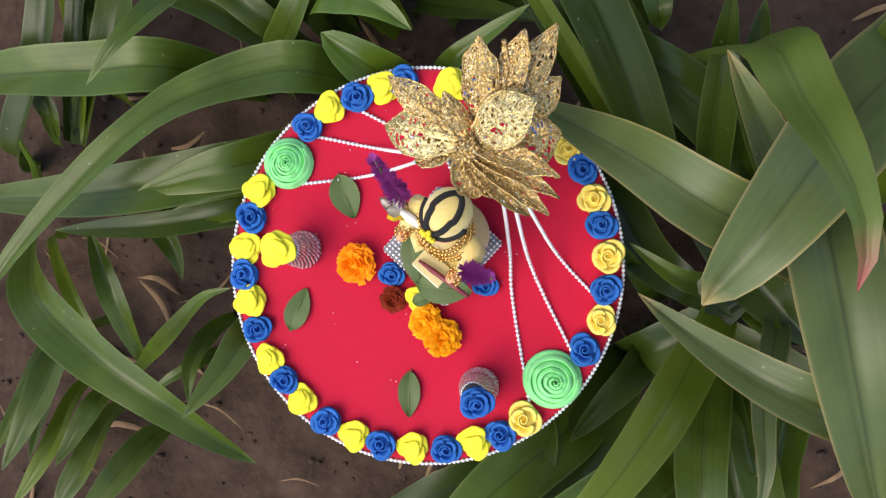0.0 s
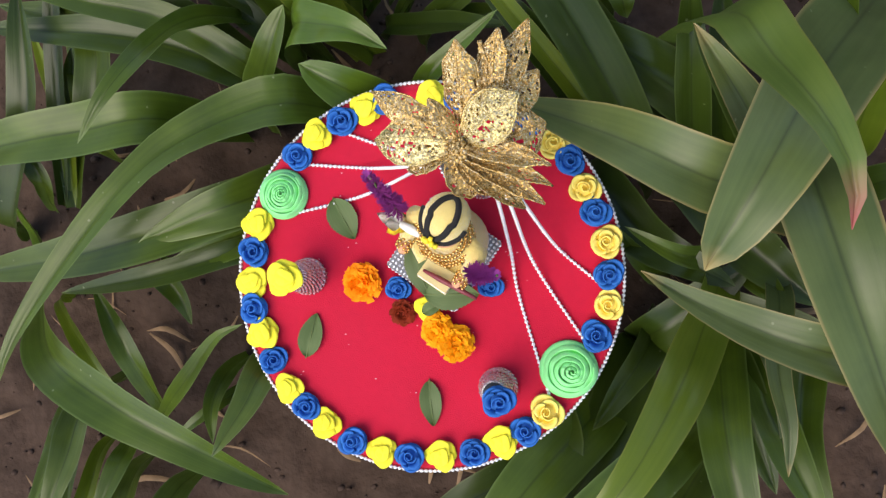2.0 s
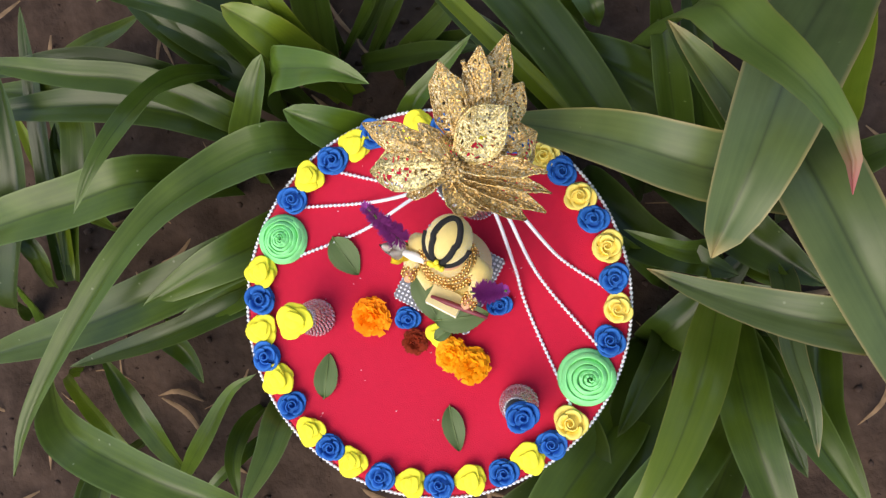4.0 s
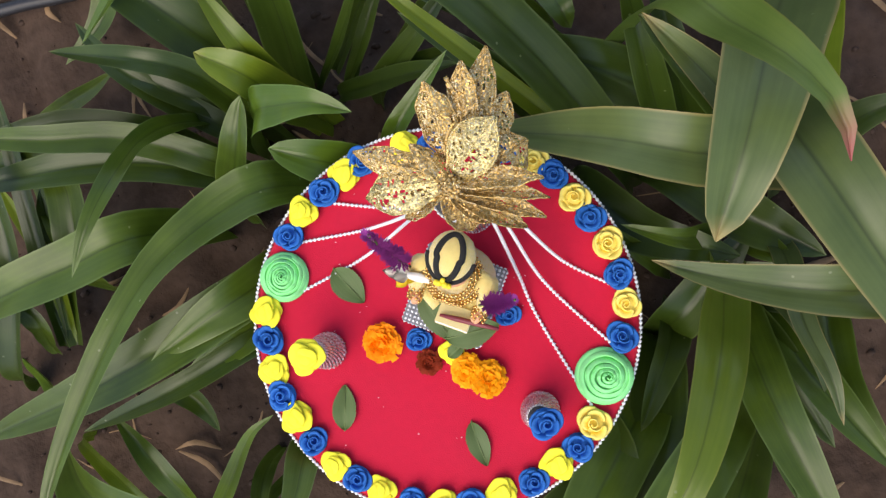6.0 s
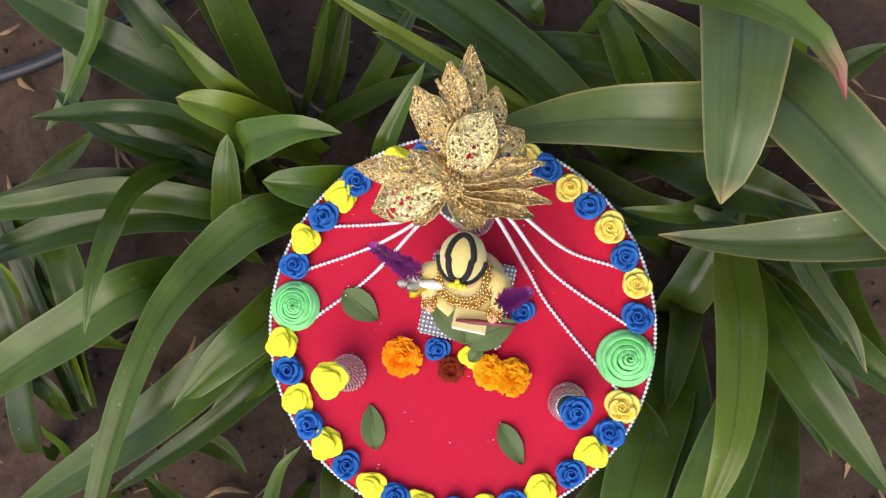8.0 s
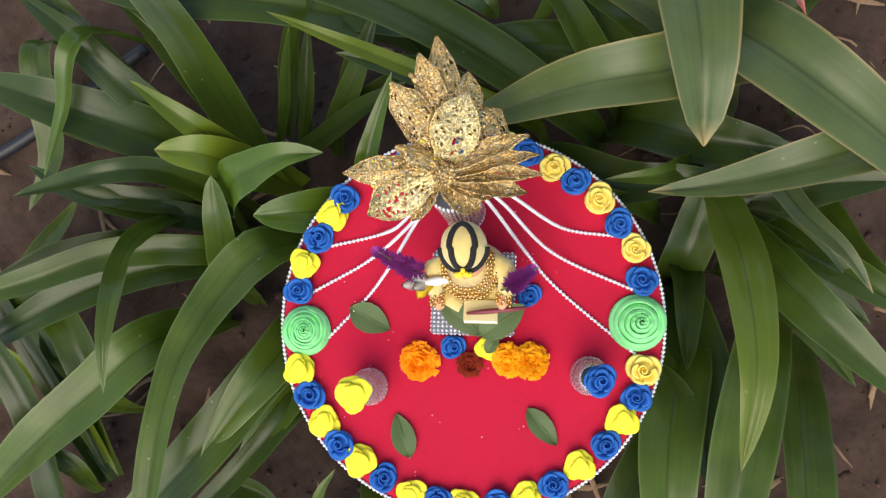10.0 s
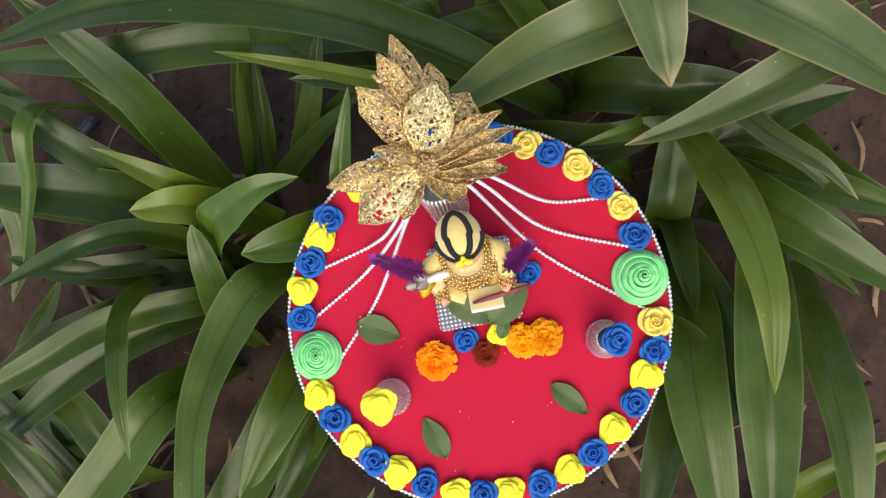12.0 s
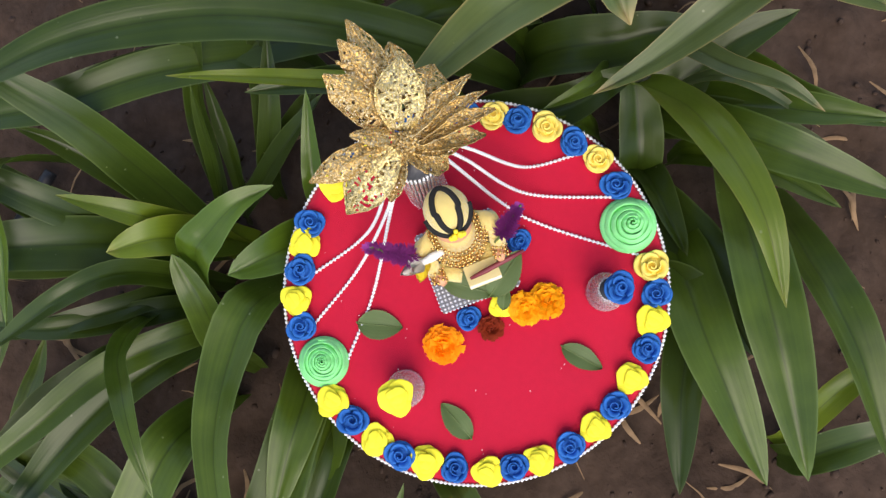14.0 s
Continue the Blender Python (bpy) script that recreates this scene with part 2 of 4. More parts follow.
def sheet(bm, rows, uvs=None, mat=0, closed=False):
    """Adds a grid of quads through rows of points."""
    layer = bm.loops.layers.uv.verify()
    vs = [[bm.verts.new(p) for p in r] for r in rows]
    for i in range(len(vs) - 1):
        k = len(vs[i])
        for j in range(k if closed else k - 1):
            j2 = (j + 1) % k
            f = bm.faces.new((vs[i][j], vs[i][j2], vs[i + 1][j2], vs[i + 1][j]))
            f.material_index = mat
            for loop, (u, v) in zip(f.loops, ((j, i), (j + 1, i), (j + 1, i + 1), (j, i + 1))):
                loop[layer].uv = (u / (k if closed else k - 1), v / (len(vs) - 1))
    return vs


def lathe(bm, profile, around=24, m=Matrix(), mat=0, cap=True):
    rows = [[m @ Vector((r * math.cos(2 * math.pi * k / around), r * math.sin(2 * math.pi * k / around), z)) for k in range(around)] for r, z in profile]
    vs = sheet(bm, rows, closed=True, mat=mat)
    if cap:
        bm.faces.new(vs[-1]).material_index = mat
        bm.faces.new(vs[0][::-1]).material_index = mat


def tube(bm, pts, r, sides=8, mat=0):
    """A round cord through points; r is a number or one for each point."""
    rows = []
    for i, p in enumerate(pts):
        d = (pts[min(i + 1, len(pts) - 1)] - pts[max(i - 1, 0)]).normalized()
        s = d.cross(Vector((0.13, 0.21, 1))).normalized()
        u = s.cross(d)
        q = r[i] if isinstance(r, (list, tuple)) else r
        rows.append([p + q * (math.cos(2 * math.pi * k / sides) * s + math.sin(2 * math.pi * k / sides) * u) for k in range(sides)])
    vs = sheet(bm, rows, closed=True, mat=mat)
    bm.faces.new(vs[-1]).material_index = mat
    bm.faces.new(vs[0][::-1]).material_index = mat


def ball(bm, c, r, mat=0, squash=1.0, fine=1):
    m = Matrix.Translation(c) @ Matrix.Diagonal((1, 1, squash, 1))
    made = bmesh.ops.create_icosphere(bm, subdivisions=fine, radius=r, matrix=m)
    for f in {f for v in made["verts"] for f in v.link_faces}:
        f.material_index = mat


def glide(pts, steps):
    """A smooth line through control points (Catmull-Rom), with even steps."""
    p = [Vector(q) for q in pts]
    p = [2 * p[0] - p[1]] + p + [2 * p[-1] - p[-2]]
    fine = []
    for i in range(1, len(p) - 2):
        for k in range(24):
            t = k / 24
            a, b, c, d = p[i - 1:i + 3]
            fine.append(0.5 * (2 * b + (c - a) * t + (2 * a - 5 * b + 4 * c - d) * t * t + (3 * b - a - 3 * c + d) * t ** 3))
    fine.append(p[-2])
    run = [0.0]
    for a, b in zip(fine, fine[1:]):
        run.append(run[-1] + (b - a).length)
    out, j = [], 0
    for k in range(steps + 1):
        want = run[-1] * k / steps
        while j < len(run) - 2 and run[j + 1] < want:
            j += 1
        f = (want - run[j]) / max(run[j + 1] - run[j], 1e-9)
        out.append(fine[j].lerp(fine[j + 1], min(max(f, 0), 1)))
    return out


# ---- ground ----
def soil_height(x, y):
    h = 0.0
    if abs(x) < 1.2 and abs(y) < 1.2:
        h = 0.022 * noise.noise((x * 6, y * 6, 0)) + 0.014 * noise.noise((x * 22, y * 22, 3)) + 0.007 * noise.noise((x * 60, y * 60, 5))
    return h - 0.012


def ground():
    axis = np.concatenate([-np.geomspace(60, 1.0, 14), np.linspace(-0.95, 0.95, 150), np.geomspace(1.0, 60, 14)])
    bm = bmesh.new()
    rows = []
    for y in axis:
        row = []
        for x in axis:
            row.append((x, y, soil_height(x, y)))
        rows.append(row)
    sheet(bm, rows)
    ob = part("ground", bm, SOIL)
    tagged(ob, "dark brown crumbly garden soil between the plants", "soil", kind="structure")


def litter():
    rng = random.Random(4)
    bm = bmesh.new()
    for _ in range(2600):
        x, y = rng.uniform(-0.75, 0.75), rng.uniform(-0.6, 0.75)
        r = rng.uniform(0.0015, 0.006) * rng.choice((0.5, 0.8, 1, 1.4))
        m = pose(x, y, soil_height(x, y) + rng.uniform(-0.3, 0.3) * r, rng.uniform(0, 360), rng.uniform(0, 360), 0) @ Matrix.Diagonal((r, r * rng.uniform(0.6, 1), r * rng.uniform(0.35, 0.7), 1))
        bmesh.ops.create_icosphere(bm, subdivisions=1, radius=1, matrix=m)
    tagged(part("soil_clods", bm, CLOD), "loose crumbs and clods of brown soil", "soil", kind="stuff")
    bm = bmesh.new()
    for _ in range(170):
        x, y = rng.uniform(-0.6, 0.6), rng.uniform(-0.4, 0.62)
        a, k = rng.uniform(0, 6.28), rng.uniform(0.012, 0.05)
        c = Vector((x, y, soil_height(x, y) + rng.uniform(0.002, 0.007)))
        d = Vector((math.cos(a), math.sin(a), 0))
        s = Vector((-d.y, d.x, 0))
        w = rng.uniform(0.0006, 0.0038)
        line = glide([c - d * k, c + s * k * rng.uniform(-0.4, 0.4) + Vector((0, 0, rng.uniform(0, 0.012))), c + d * k], 6)
        sheet(bm, [[p - s * w * math.sin(math.pi * (i + 0.3) / 7), p + Vector((0, 0, 0.35 * w)), p + s * w * math.sin(math.pi * (i + 0.3) / 7)] for i, p in enumerate(line)])
    tagged(part("dry_leaf_litter", bm, STRAW), "brown shrivelled dry leaf scraps and straw on the soil", "leaf litter", kind="stuff")


# ---- strap-leaved plants ----
leaf_seed = random.Random(7)


def plant(x, y):
    return thing("lily_plant", pose(x, y, 0), "green strap-leaved lily plant growing from garden soil", "plant", "lily plants round the board")


def blade(lily, width, tone, blunt, *spine, slim=0.0):
    """One strap leaf: it rises from the soil, follows its spine and ends in a point, or bends over in a blunt fold."""
    rng = leaf_seed
    first, second = Vector(spine[0]), Vector(spine[1])
    back = first - second
    back.z = 0
    back = back.normalized() * min(0.05, 0.25 * first.z) if back.length > 1e-5 else Vector((0, 0, 0))
    foot = first + back
    foot.z = -0.012
    lead = [foot] if first.z > 0.035 else []
    n = 30
    line = glide(lead + [Vector(p) for p in spine], n)
    run = sum((b - a).length for a, b in zip(line, line[1:]))
    rise = 0.0
    if lead:
        rise = (first - foot).length / run
    fold, wave, phase, twist = rng.uniform(0.10, 0.26), rng.uniform(0.03, 0.09), rng.uniform(0, 6), rng.uniform(-0.3, 0.3)
    across = 8
    rows = []
    for i, p in enumerate(line):
        v = i / n
        d = (line[min(i + 1, n)] - line[max(i - 1, 0)]).normalized()
        flat = Vector((d.x, d.y, 0))
        if flat.length < 0.05:
            flat = -back if back.length else Vector((1, 0, 0))
        s = Vector((-flat.y, flat.x, 0)).normalized()
        up = s.cross(d).normalized()
        if up.z < 0:
            up = -up
        turn = twist * math.sin(2.2 * v + phase)
        s, up = s * math.cos(turn) + up * math.sin(turn), up * math.cos(turn) - s * math.sin(turn)
        w = 0.5 + 0.5 * min(v / max(rise * 1.1, 0.12 if first.z > 0.13 else 0.35), 1) ** 0.8
        if blunt:
            w *= max(1 - max((v - 0.62) / 0.38, 0) ** 2.2, 0.0) ** 0.62 + 0.02
        else:
            w *= max(1 - max((v - 0.5) / 0.5, 0) ** 2.0, 0.0) ** 0.8 + 0.012
        w *= 1 - slim * min(max((v - 0.40) / 0.18, 0), 1)
        w *= 1 + 0.07 * noise.noise((v * 4, phase * 9, 0.5))
        p = p + s * (0.10 * width * noise.noise((v * 2.6, phase * 7, 2.5)) * min(v * 4, 1) * min((1 - v) * 4, 1))
        row = []
        for k in range(across + 1):
            u = 2 * k / across - 1
            lift = fold * width * w * (abs(u) ** 1.4) - 0.05 * width * (1 - min(abs(u) * 4, 1))
            lift += 0.010 * width * w * math.cos(3 * math.pi * u)
            ripple = wave * width * math.sin(9 * v + phase + (1.5 if u > 0 else 0)) * u * u * w
            dent = 0.045 * width * w * noise.noise((v * 9 + phase, u * 1.6, phase * 3))
            row.append(p + s * (u * width / 2 * w) + up * (lift + ripple + dent))
        rows.append(row)
    bm = bmesh.new()
    sheet(bm, rows)
    off = Matrix.Translation(lily.matrix_basis.translation).inverted()
    bmesh.ops.transform(bm, matrix=off, verts=bm.verts)
    part("leaf", bm, tone, lily)


def drip_hose():
    bm = bmesh.new()
    tube(bm, glide([(-0.446, 0.580, 0.006), (-0.354, 0.562, 0.008), (-0.262, 0.541, 0.008), (-0.087, 0.525, 0.008)], 40), 0.008, 12)
    tagged(part("drip_hose", bm, HOSE), "thin black rubber hose lying on the soil", "hose")


ground()
litter()
drip_hose()
lily = plant(-0.089, 0.233)
blade(lily, 0.053, MID, False, (-0.100, 0.182, 0.182), (-0.152, 0.181, 0.200), (-0.228, 0.158, 0.215), (-0.285, 0.118, 0.226), (-0.345, 0.066, 0.225), (-0.412, 0.000, 0.218), (-0.452, -0.050, 0.200), slim=0.38)
blade(lily, 0.053, MID, False, (-0.262, 0.204, 0.160), (-0.341, 0.204, 0.165), (-0.434, 0.207, 0.150), (-0.573, 0.210, 0.100))
blade(lily, 0.026, MID, False, (-0.187, 0.299, 0.140), (-0.208, 0.278, 0.200), (-0.222, 0.238, 0.260), (-0.253, 0.200, 0.280), (-0.290, 0.167, 0.265))
blade(lily, 0.033, MID, False, (-0.163, 0.243, 0.120), (-0.233, 0.300, 0.150), (-0.316, 0.334, 0.170), (-0.428, 0.387, 0.160))
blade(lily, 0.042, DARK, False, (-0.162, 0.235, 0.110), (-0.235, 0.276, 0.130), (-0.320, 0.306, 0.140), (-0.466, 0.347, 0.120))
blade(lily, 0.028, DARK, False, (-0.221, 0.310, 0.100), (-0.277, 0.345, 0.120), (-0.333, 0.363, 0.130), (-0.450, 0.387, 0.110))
blade(lily, 0.038, MID, True, (-0.166, 0.210, 0.100), (-0.126, 0.241, 0.180), (-0.098, 0.276, 0.200))
blade(lily, 0.050, BRIGHT, False, (-0.092, 0.254, 0.200), (-0.062, 0.244, 0.230), (-0.026, 0.225, 0.250), (0.002, 0.203, 0.245))
blade(lily, 0.048, BRIGHT, True, (-0.029, 0.173, 0.150), (-0.056, 0.190, 0.190), (-0.092, 0.217, 0.200))
blade(lily, 0.045, YELLOW, True, (-0.070, 0.278, 0.100), (-0.090, 0.299, 0.190), (-0.124, 0.335, 0.200))
blade(lily, 0.031, YELLOW, False, (-0.071, 0.285, 0.100), (-0.077, 0.324, 0.200), (-0.095, 0.397, 0.220))
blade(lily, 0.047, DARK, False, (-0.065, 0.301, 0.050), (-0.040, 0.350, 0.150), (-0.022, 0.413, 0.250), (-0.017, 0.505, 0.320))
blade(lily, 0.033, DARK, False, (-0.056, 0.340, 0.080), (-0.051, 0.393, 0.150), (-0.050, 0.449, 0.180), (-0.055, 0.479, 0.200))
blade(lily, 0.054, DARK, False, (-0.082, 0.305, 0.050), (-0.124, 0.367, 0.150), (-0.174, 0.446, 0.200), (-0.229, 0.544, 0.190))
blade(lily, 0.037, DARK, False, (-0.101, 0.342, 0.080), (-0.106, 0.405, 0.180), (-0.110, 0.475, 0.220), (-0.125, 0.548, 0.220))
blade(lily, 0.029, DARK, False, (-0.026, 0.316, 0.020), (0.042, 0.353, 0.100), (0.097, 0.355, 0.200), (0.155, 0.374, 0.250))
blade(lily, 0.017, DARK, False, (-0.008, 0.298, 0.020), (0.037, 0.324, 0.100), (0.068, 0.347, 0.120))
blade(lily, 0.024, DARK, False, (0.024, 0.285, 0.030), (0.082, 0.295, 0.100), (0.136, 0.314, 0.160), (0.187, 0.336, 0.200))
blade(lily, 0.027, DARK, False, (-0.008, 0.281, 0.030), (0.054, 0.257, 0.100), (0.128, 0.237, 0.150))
blade(lily, 0.050, MID, False, (-0.162, 0.102, 0.140), (-0.258, 0.086, 0.170), (-0.361, 0.081, 0.155), (-0.543, 0.082, 0.100))
blade(lily, 0.027, DARK, False, (-0.188, 0.058, 0.130), (-0.294, 0.045, 0.140), (-0.424, 0.045, 0.100))
blade(lily, 0.039, PALE, False, (-0.173, -0.057, 0.170), (-0.192, -0.096, 0.215), (-0.222, -0.135, 0.231))
blade(lily, 0.049, MID, False, (-0.127, 0.120, 0.100), (-0.189, 0.097, 0.170), (-0.292, 0.078, 0.170))
blade(lily, 0.043, MID, False, (-0.157, 0.079, 0.100), (-0.211, 0.064, 0.140), (-0.286, 0.048, 0.140))
blade(lily, 0.026, DARK, False, (-0.024, 0.279, 0.050), (0.038, 0.251, 0.120), (0.109, 0.220, 0.180))
blade(lily, 0.025, BRIGHT, False, (0.014, 0.184, 0.150), (0.054, 0.207, 0.180), (0.102, 0.231, 0.200))
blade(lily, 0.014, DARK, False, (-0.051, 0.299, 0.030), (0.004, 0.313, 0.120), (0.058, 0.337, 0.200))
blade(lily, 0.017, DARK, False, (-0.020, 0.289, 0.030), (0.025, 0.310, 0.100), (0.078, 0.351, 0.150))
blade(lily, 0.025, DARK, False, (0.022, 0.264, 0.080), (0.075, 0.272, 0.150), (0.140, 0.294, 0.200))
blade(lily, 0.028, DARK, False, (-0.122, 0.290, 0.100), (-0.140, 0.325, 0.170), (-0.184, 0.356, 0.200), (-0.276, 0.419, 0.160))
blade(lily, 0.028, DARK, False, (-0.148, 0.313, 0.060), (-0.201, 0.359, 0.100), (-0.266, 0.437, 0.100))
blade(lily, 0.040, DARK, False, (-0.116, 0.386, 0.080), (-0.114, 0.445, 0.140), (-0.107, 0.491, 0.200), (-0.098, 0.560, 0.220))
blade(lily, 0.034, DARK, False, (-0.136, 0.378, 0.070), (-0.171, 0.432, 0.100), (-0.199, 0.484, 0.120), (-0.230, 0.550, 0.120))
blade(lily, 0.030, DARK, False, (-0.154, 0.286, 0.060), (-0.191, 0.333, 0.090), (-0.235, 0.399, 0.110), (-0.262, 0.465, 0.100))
lily = plant(0.274, -0.158)
blade(lily, 0.049, GLAU, False, (0.431, -0.148, 0.200), (0.328, -0.114, 0.330), (0.275, -0.090, 0.350), (0.225, -0.058, 0.320), (0.185, -0.025, 0.300))
blade(lily, 0.062, MID, False, (0.242, -0.187, 0.060), (0.146, -0.229, 0.170), (0.068, -0.283, 0.185), (-0.027, -0.364, 0.150))
blade(lily, 0.051, MID, False, (0.231, -0.241, 0.060), (0.148, -0.295, 0.180), (0.095, -0.345, 0.200), (0.014, -0.416, 0.190))
blade(lily, 0.061, MID, False, (0.160, -0.145, 0.060), (0.067, -0.201, 0.170), (0.007, -0.262, 0.180), (-0.048, -0.331, 0.150))
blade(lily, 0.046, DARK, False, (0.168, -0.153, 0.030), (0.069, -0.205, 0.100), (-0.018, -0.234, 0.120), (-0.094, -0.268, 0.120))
blade(lily, 0.037, MID, False, (0.239, -0.140, 0.050), (0.244, -0.205, 0.100), (0.236, -0.295, 0.120))
blade(lily, 0.038, MID, False, (0.350, -0.128, 0.060), (0.322, -0.207, 0.120), (0.329, -0.307, 0.140))
lily = plant(-0.009, -0.367)
blade(lily, 0.029, YELLOW, False, (0.012, -0.362, 0.060), (0.068, -0.364, 0.130), (0.150, -0.406, 0.150))
blade(lily, 0.039, DARK, False, (-0.005, -0.381, 0.050), (0.028, -0.409, 0.100), (0.081, -0.458, 0.120))
lily = plant(-0.414, 0.010)
blade(lily, 0.048, MID, False, (-0.489, 0.053, 0.030), (-0.411, -0.019, 0.160), (-0.334, -0.078, 0.200), (-0.262, -0.128, 0.200), (-0.187, -0.197, 0.140))
blade(lily, 0.019, YELLOW, False, (-0.464, 0.038, 0.040), (-0.382, -0.021, 0.140), (-0.351, -0.065, 0.150), (-0.327, -0.101, 0.130))
blade(lily, 0.019, MID, False, (-0.368, -0.117, 0.030), (-0.304, -0.077, 0.100), (-0.233, -0.030, 0.160), (-0.197, -0.019, 0.170))
blade(lily, 0.027, MID, False, (-0.358, -0.106, 0.030), (-0.361, -0.032, 0.090), (-0.386, 0.047, 0.100))
blade(lily, 0.027, MID, False, (-0.334, 0.056, 0.050), (-0.308, 0.024, 0.055), (-0.306, -0.012, 0.040))
blade(lily, 0.028, DARK, False, (-0.446, 0.150, 0.030), (-0.401, 0.254, 0.090), (-0.377, 0.339, 0.120), (-0.356, 0.430, 0.140))
blade(lily, 0.043, DARK, False, (-0.501, 0.141, 0.050), (-0.427, 0.224, 0.120), (-0.400, 0.289, 0.150), (-0.389, 0.370, 0.160))
blade(lily, 0.025, MID, False, (-0.458, 0.146, 0.030), (-0.444, 0.180, 0.080), (-0.451, 0.220, 0.100))
blade(lily, 0.032, MID, False, (-0.432, 0.146, 0.030), (-0.398, 0.243, 0.070), (-0.371, 0.310, 0.100))
blade(lily, 0.017, PALE, False, (-0.476, -0.072, 0.030), (-0.462, -0.123, 0.100), (-0.479, -0.185, 0.130))
blade(lily, 0.018, PALE, False, (-0.456, -0.093, 0.030), (-0.439, -0.140, 0.100), (-0.448, -0.200, 0.120))
blade(lily, 0.027, MID, False, (-0.388, -0.113, 0.030), (-0.381, -0.145, 0.100), (-0.417, -0.206, 0.120))
blade(lily, 0.015, MID, False, (-0.261, -0.095, 0.060), (-0.298, -0.116, 0.080), (-0.333, -0.136, 0.070))
blade(lily, 0.022, MID, False, (-0.266, -0.070, 0.050), (-0.274, -0.100, 0.090), (-0.276, -0.141, 0.100))
blade(lily, 0.024, BRIGHT, False, (-0.452, 0.092, 0.060), (-0.438, 0.117, 0.111), (-0.427, 0.137, 0.155))
blade(lily, 0.030, PALE, False, (-0.459, -0.084, 0.050), (-0.460, -0.135, 0.100), (-0.495, -0.198, 0.120))
blade(lily, 0.024, YELLOW, False, (-0.429, -0.136, 0.050), (-0.434, -0.190, 0.100), (-0.476, -0.256, 0.110))
blade(lily, 0.036, PALE, False, (-0.395, -0.168, 0.050), (-0.401, -0.210, 0.090), (-0.436, -0.264, 0.100))
blade(lily, 0.032, PALE, False, (-0.353, -0.196, 0.040), (-0.374, -0.231, 0.080), (-0.410, -0.276, 0.100))
blade(lily, 0.036, PALE, False, (-0.421, -0.081, 0.090), (-0.432, -0.140, 0.130), (-0.466, -0.207, 0.140))
lily = plant(-0.101, 0.528)
blade(lily, 0.026, BRIGHT, False, (-0.094, 0.451, 0.240), (-0.166, 0.418, 0.220), (-0.235, 0.403, 0.175))
blade(lily, 0.038, MID, False, (-0.169, 0.565, 0.100), (-0.240, 0.482, 0.060), (-0.314, 0.454, 0.040))
lily = plant(0.367, 0.065)
blade(lily, 0.052, GLAU, False, (0.396, -0.034, 0.120), (0.306, 0.007, 0.320), (0.235, 0.037, 0.385), (0.181, 0.078, 0.360), (0.095, 0.140, 0.250))
blade(lily, 0.074, GLAU, True, (0.455, 0.206, 0.150), (0.350, 0.114, 0.330), (0.297, 0.060, 0.395), (0.256, 0.011, 0.405), (0.224, -0.030, 0.376))
blade(lily, 0.069, GLAU, False, (0.342, 0.084, 0.220), (0.317, 0.024, 0.340), (0.318, -0.042, 0.370), (0.335, -0.124, 0.350), (0.377, -0.238, 0.260))
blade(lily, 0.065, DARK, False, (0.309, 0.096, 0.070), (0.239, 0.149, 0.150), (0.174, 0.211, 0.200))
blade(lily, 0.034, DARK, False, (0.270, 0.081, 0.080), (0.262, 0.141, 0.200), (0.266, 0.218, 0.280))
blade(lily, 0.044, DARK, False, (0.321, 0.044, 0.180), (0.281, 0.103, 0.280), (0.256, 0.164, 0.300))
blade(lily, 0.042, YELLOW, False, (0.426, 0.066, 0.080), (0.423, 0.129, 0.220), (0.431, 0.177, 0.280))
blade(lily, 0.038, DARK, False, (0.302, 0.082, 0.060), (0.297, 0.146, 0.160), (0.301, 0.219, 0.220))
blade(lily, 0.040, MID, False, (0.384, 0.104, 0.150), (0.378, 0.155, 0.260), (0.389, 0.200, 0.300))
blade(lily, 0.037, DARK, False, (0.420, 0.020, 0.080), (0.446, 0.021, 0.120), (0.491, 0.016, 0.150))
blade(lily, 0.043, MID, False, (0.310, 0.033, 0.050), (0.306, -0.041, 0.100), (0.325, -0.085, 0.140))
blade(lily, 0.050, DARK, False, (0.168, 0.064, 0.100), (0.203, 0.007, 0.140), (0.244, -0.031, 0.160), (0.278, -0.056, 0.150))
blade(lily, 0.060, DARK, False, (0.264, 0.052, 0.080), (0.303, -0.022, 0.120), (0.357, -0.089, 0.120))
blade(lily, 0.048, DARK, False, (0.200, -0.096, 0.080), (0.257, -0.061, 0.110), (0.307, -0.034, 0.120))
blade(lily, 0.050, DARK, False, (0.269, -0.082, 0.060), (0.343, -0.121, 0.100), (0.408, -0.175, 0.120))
blade(lily, 0.050, GLAU, False, (0.330, 0.020, 0.220), (0.300, 0.060, 0.300), (0.273, 0.100, 0.345), (0.247, 0.147, 0.363))
lily = plant(-0.381, 0.328)
blade(lily, 0.021, MID, False, (-0.371, 0.411, 0.030), (-0.292, 0.394, 0.080), (-0.242, 0.396, 0.100))
blade(lily, 0.025, YELLOW, False, (-0.398, 0.380, 0.030), (-0.375, 0.294, 0.080), (-0.372, 0.217, 0.100))
blade(lily, 0.040, MID, False, (-0.361, 0.209, 0.100), (-0.340, 0.315, 0.120), (-0.450, 0.375, 0.100))
blade(lily, 0.020, YELLOW, False, (-0.434, 0.150, 0.030), (-0.402, 0.240, 0.080), (-0.421, 0.346, 0.090))
blade(lily, 0.027, MID, False, (-0.462, 0.357, 0.040), (-0.439, 0.274, 0.100), (-0.458, 0.222, 0.110))
lily = plant(0.246, -0.058)
blade(lily, 0.051, DARK, False, (0.222, 0.076, 0.100), (0.170, 0.187, 0.240), (0.107, 0.290, 0.320), (0.026, 0.393, 0.340), (-0.077, 0.499, 0.300))
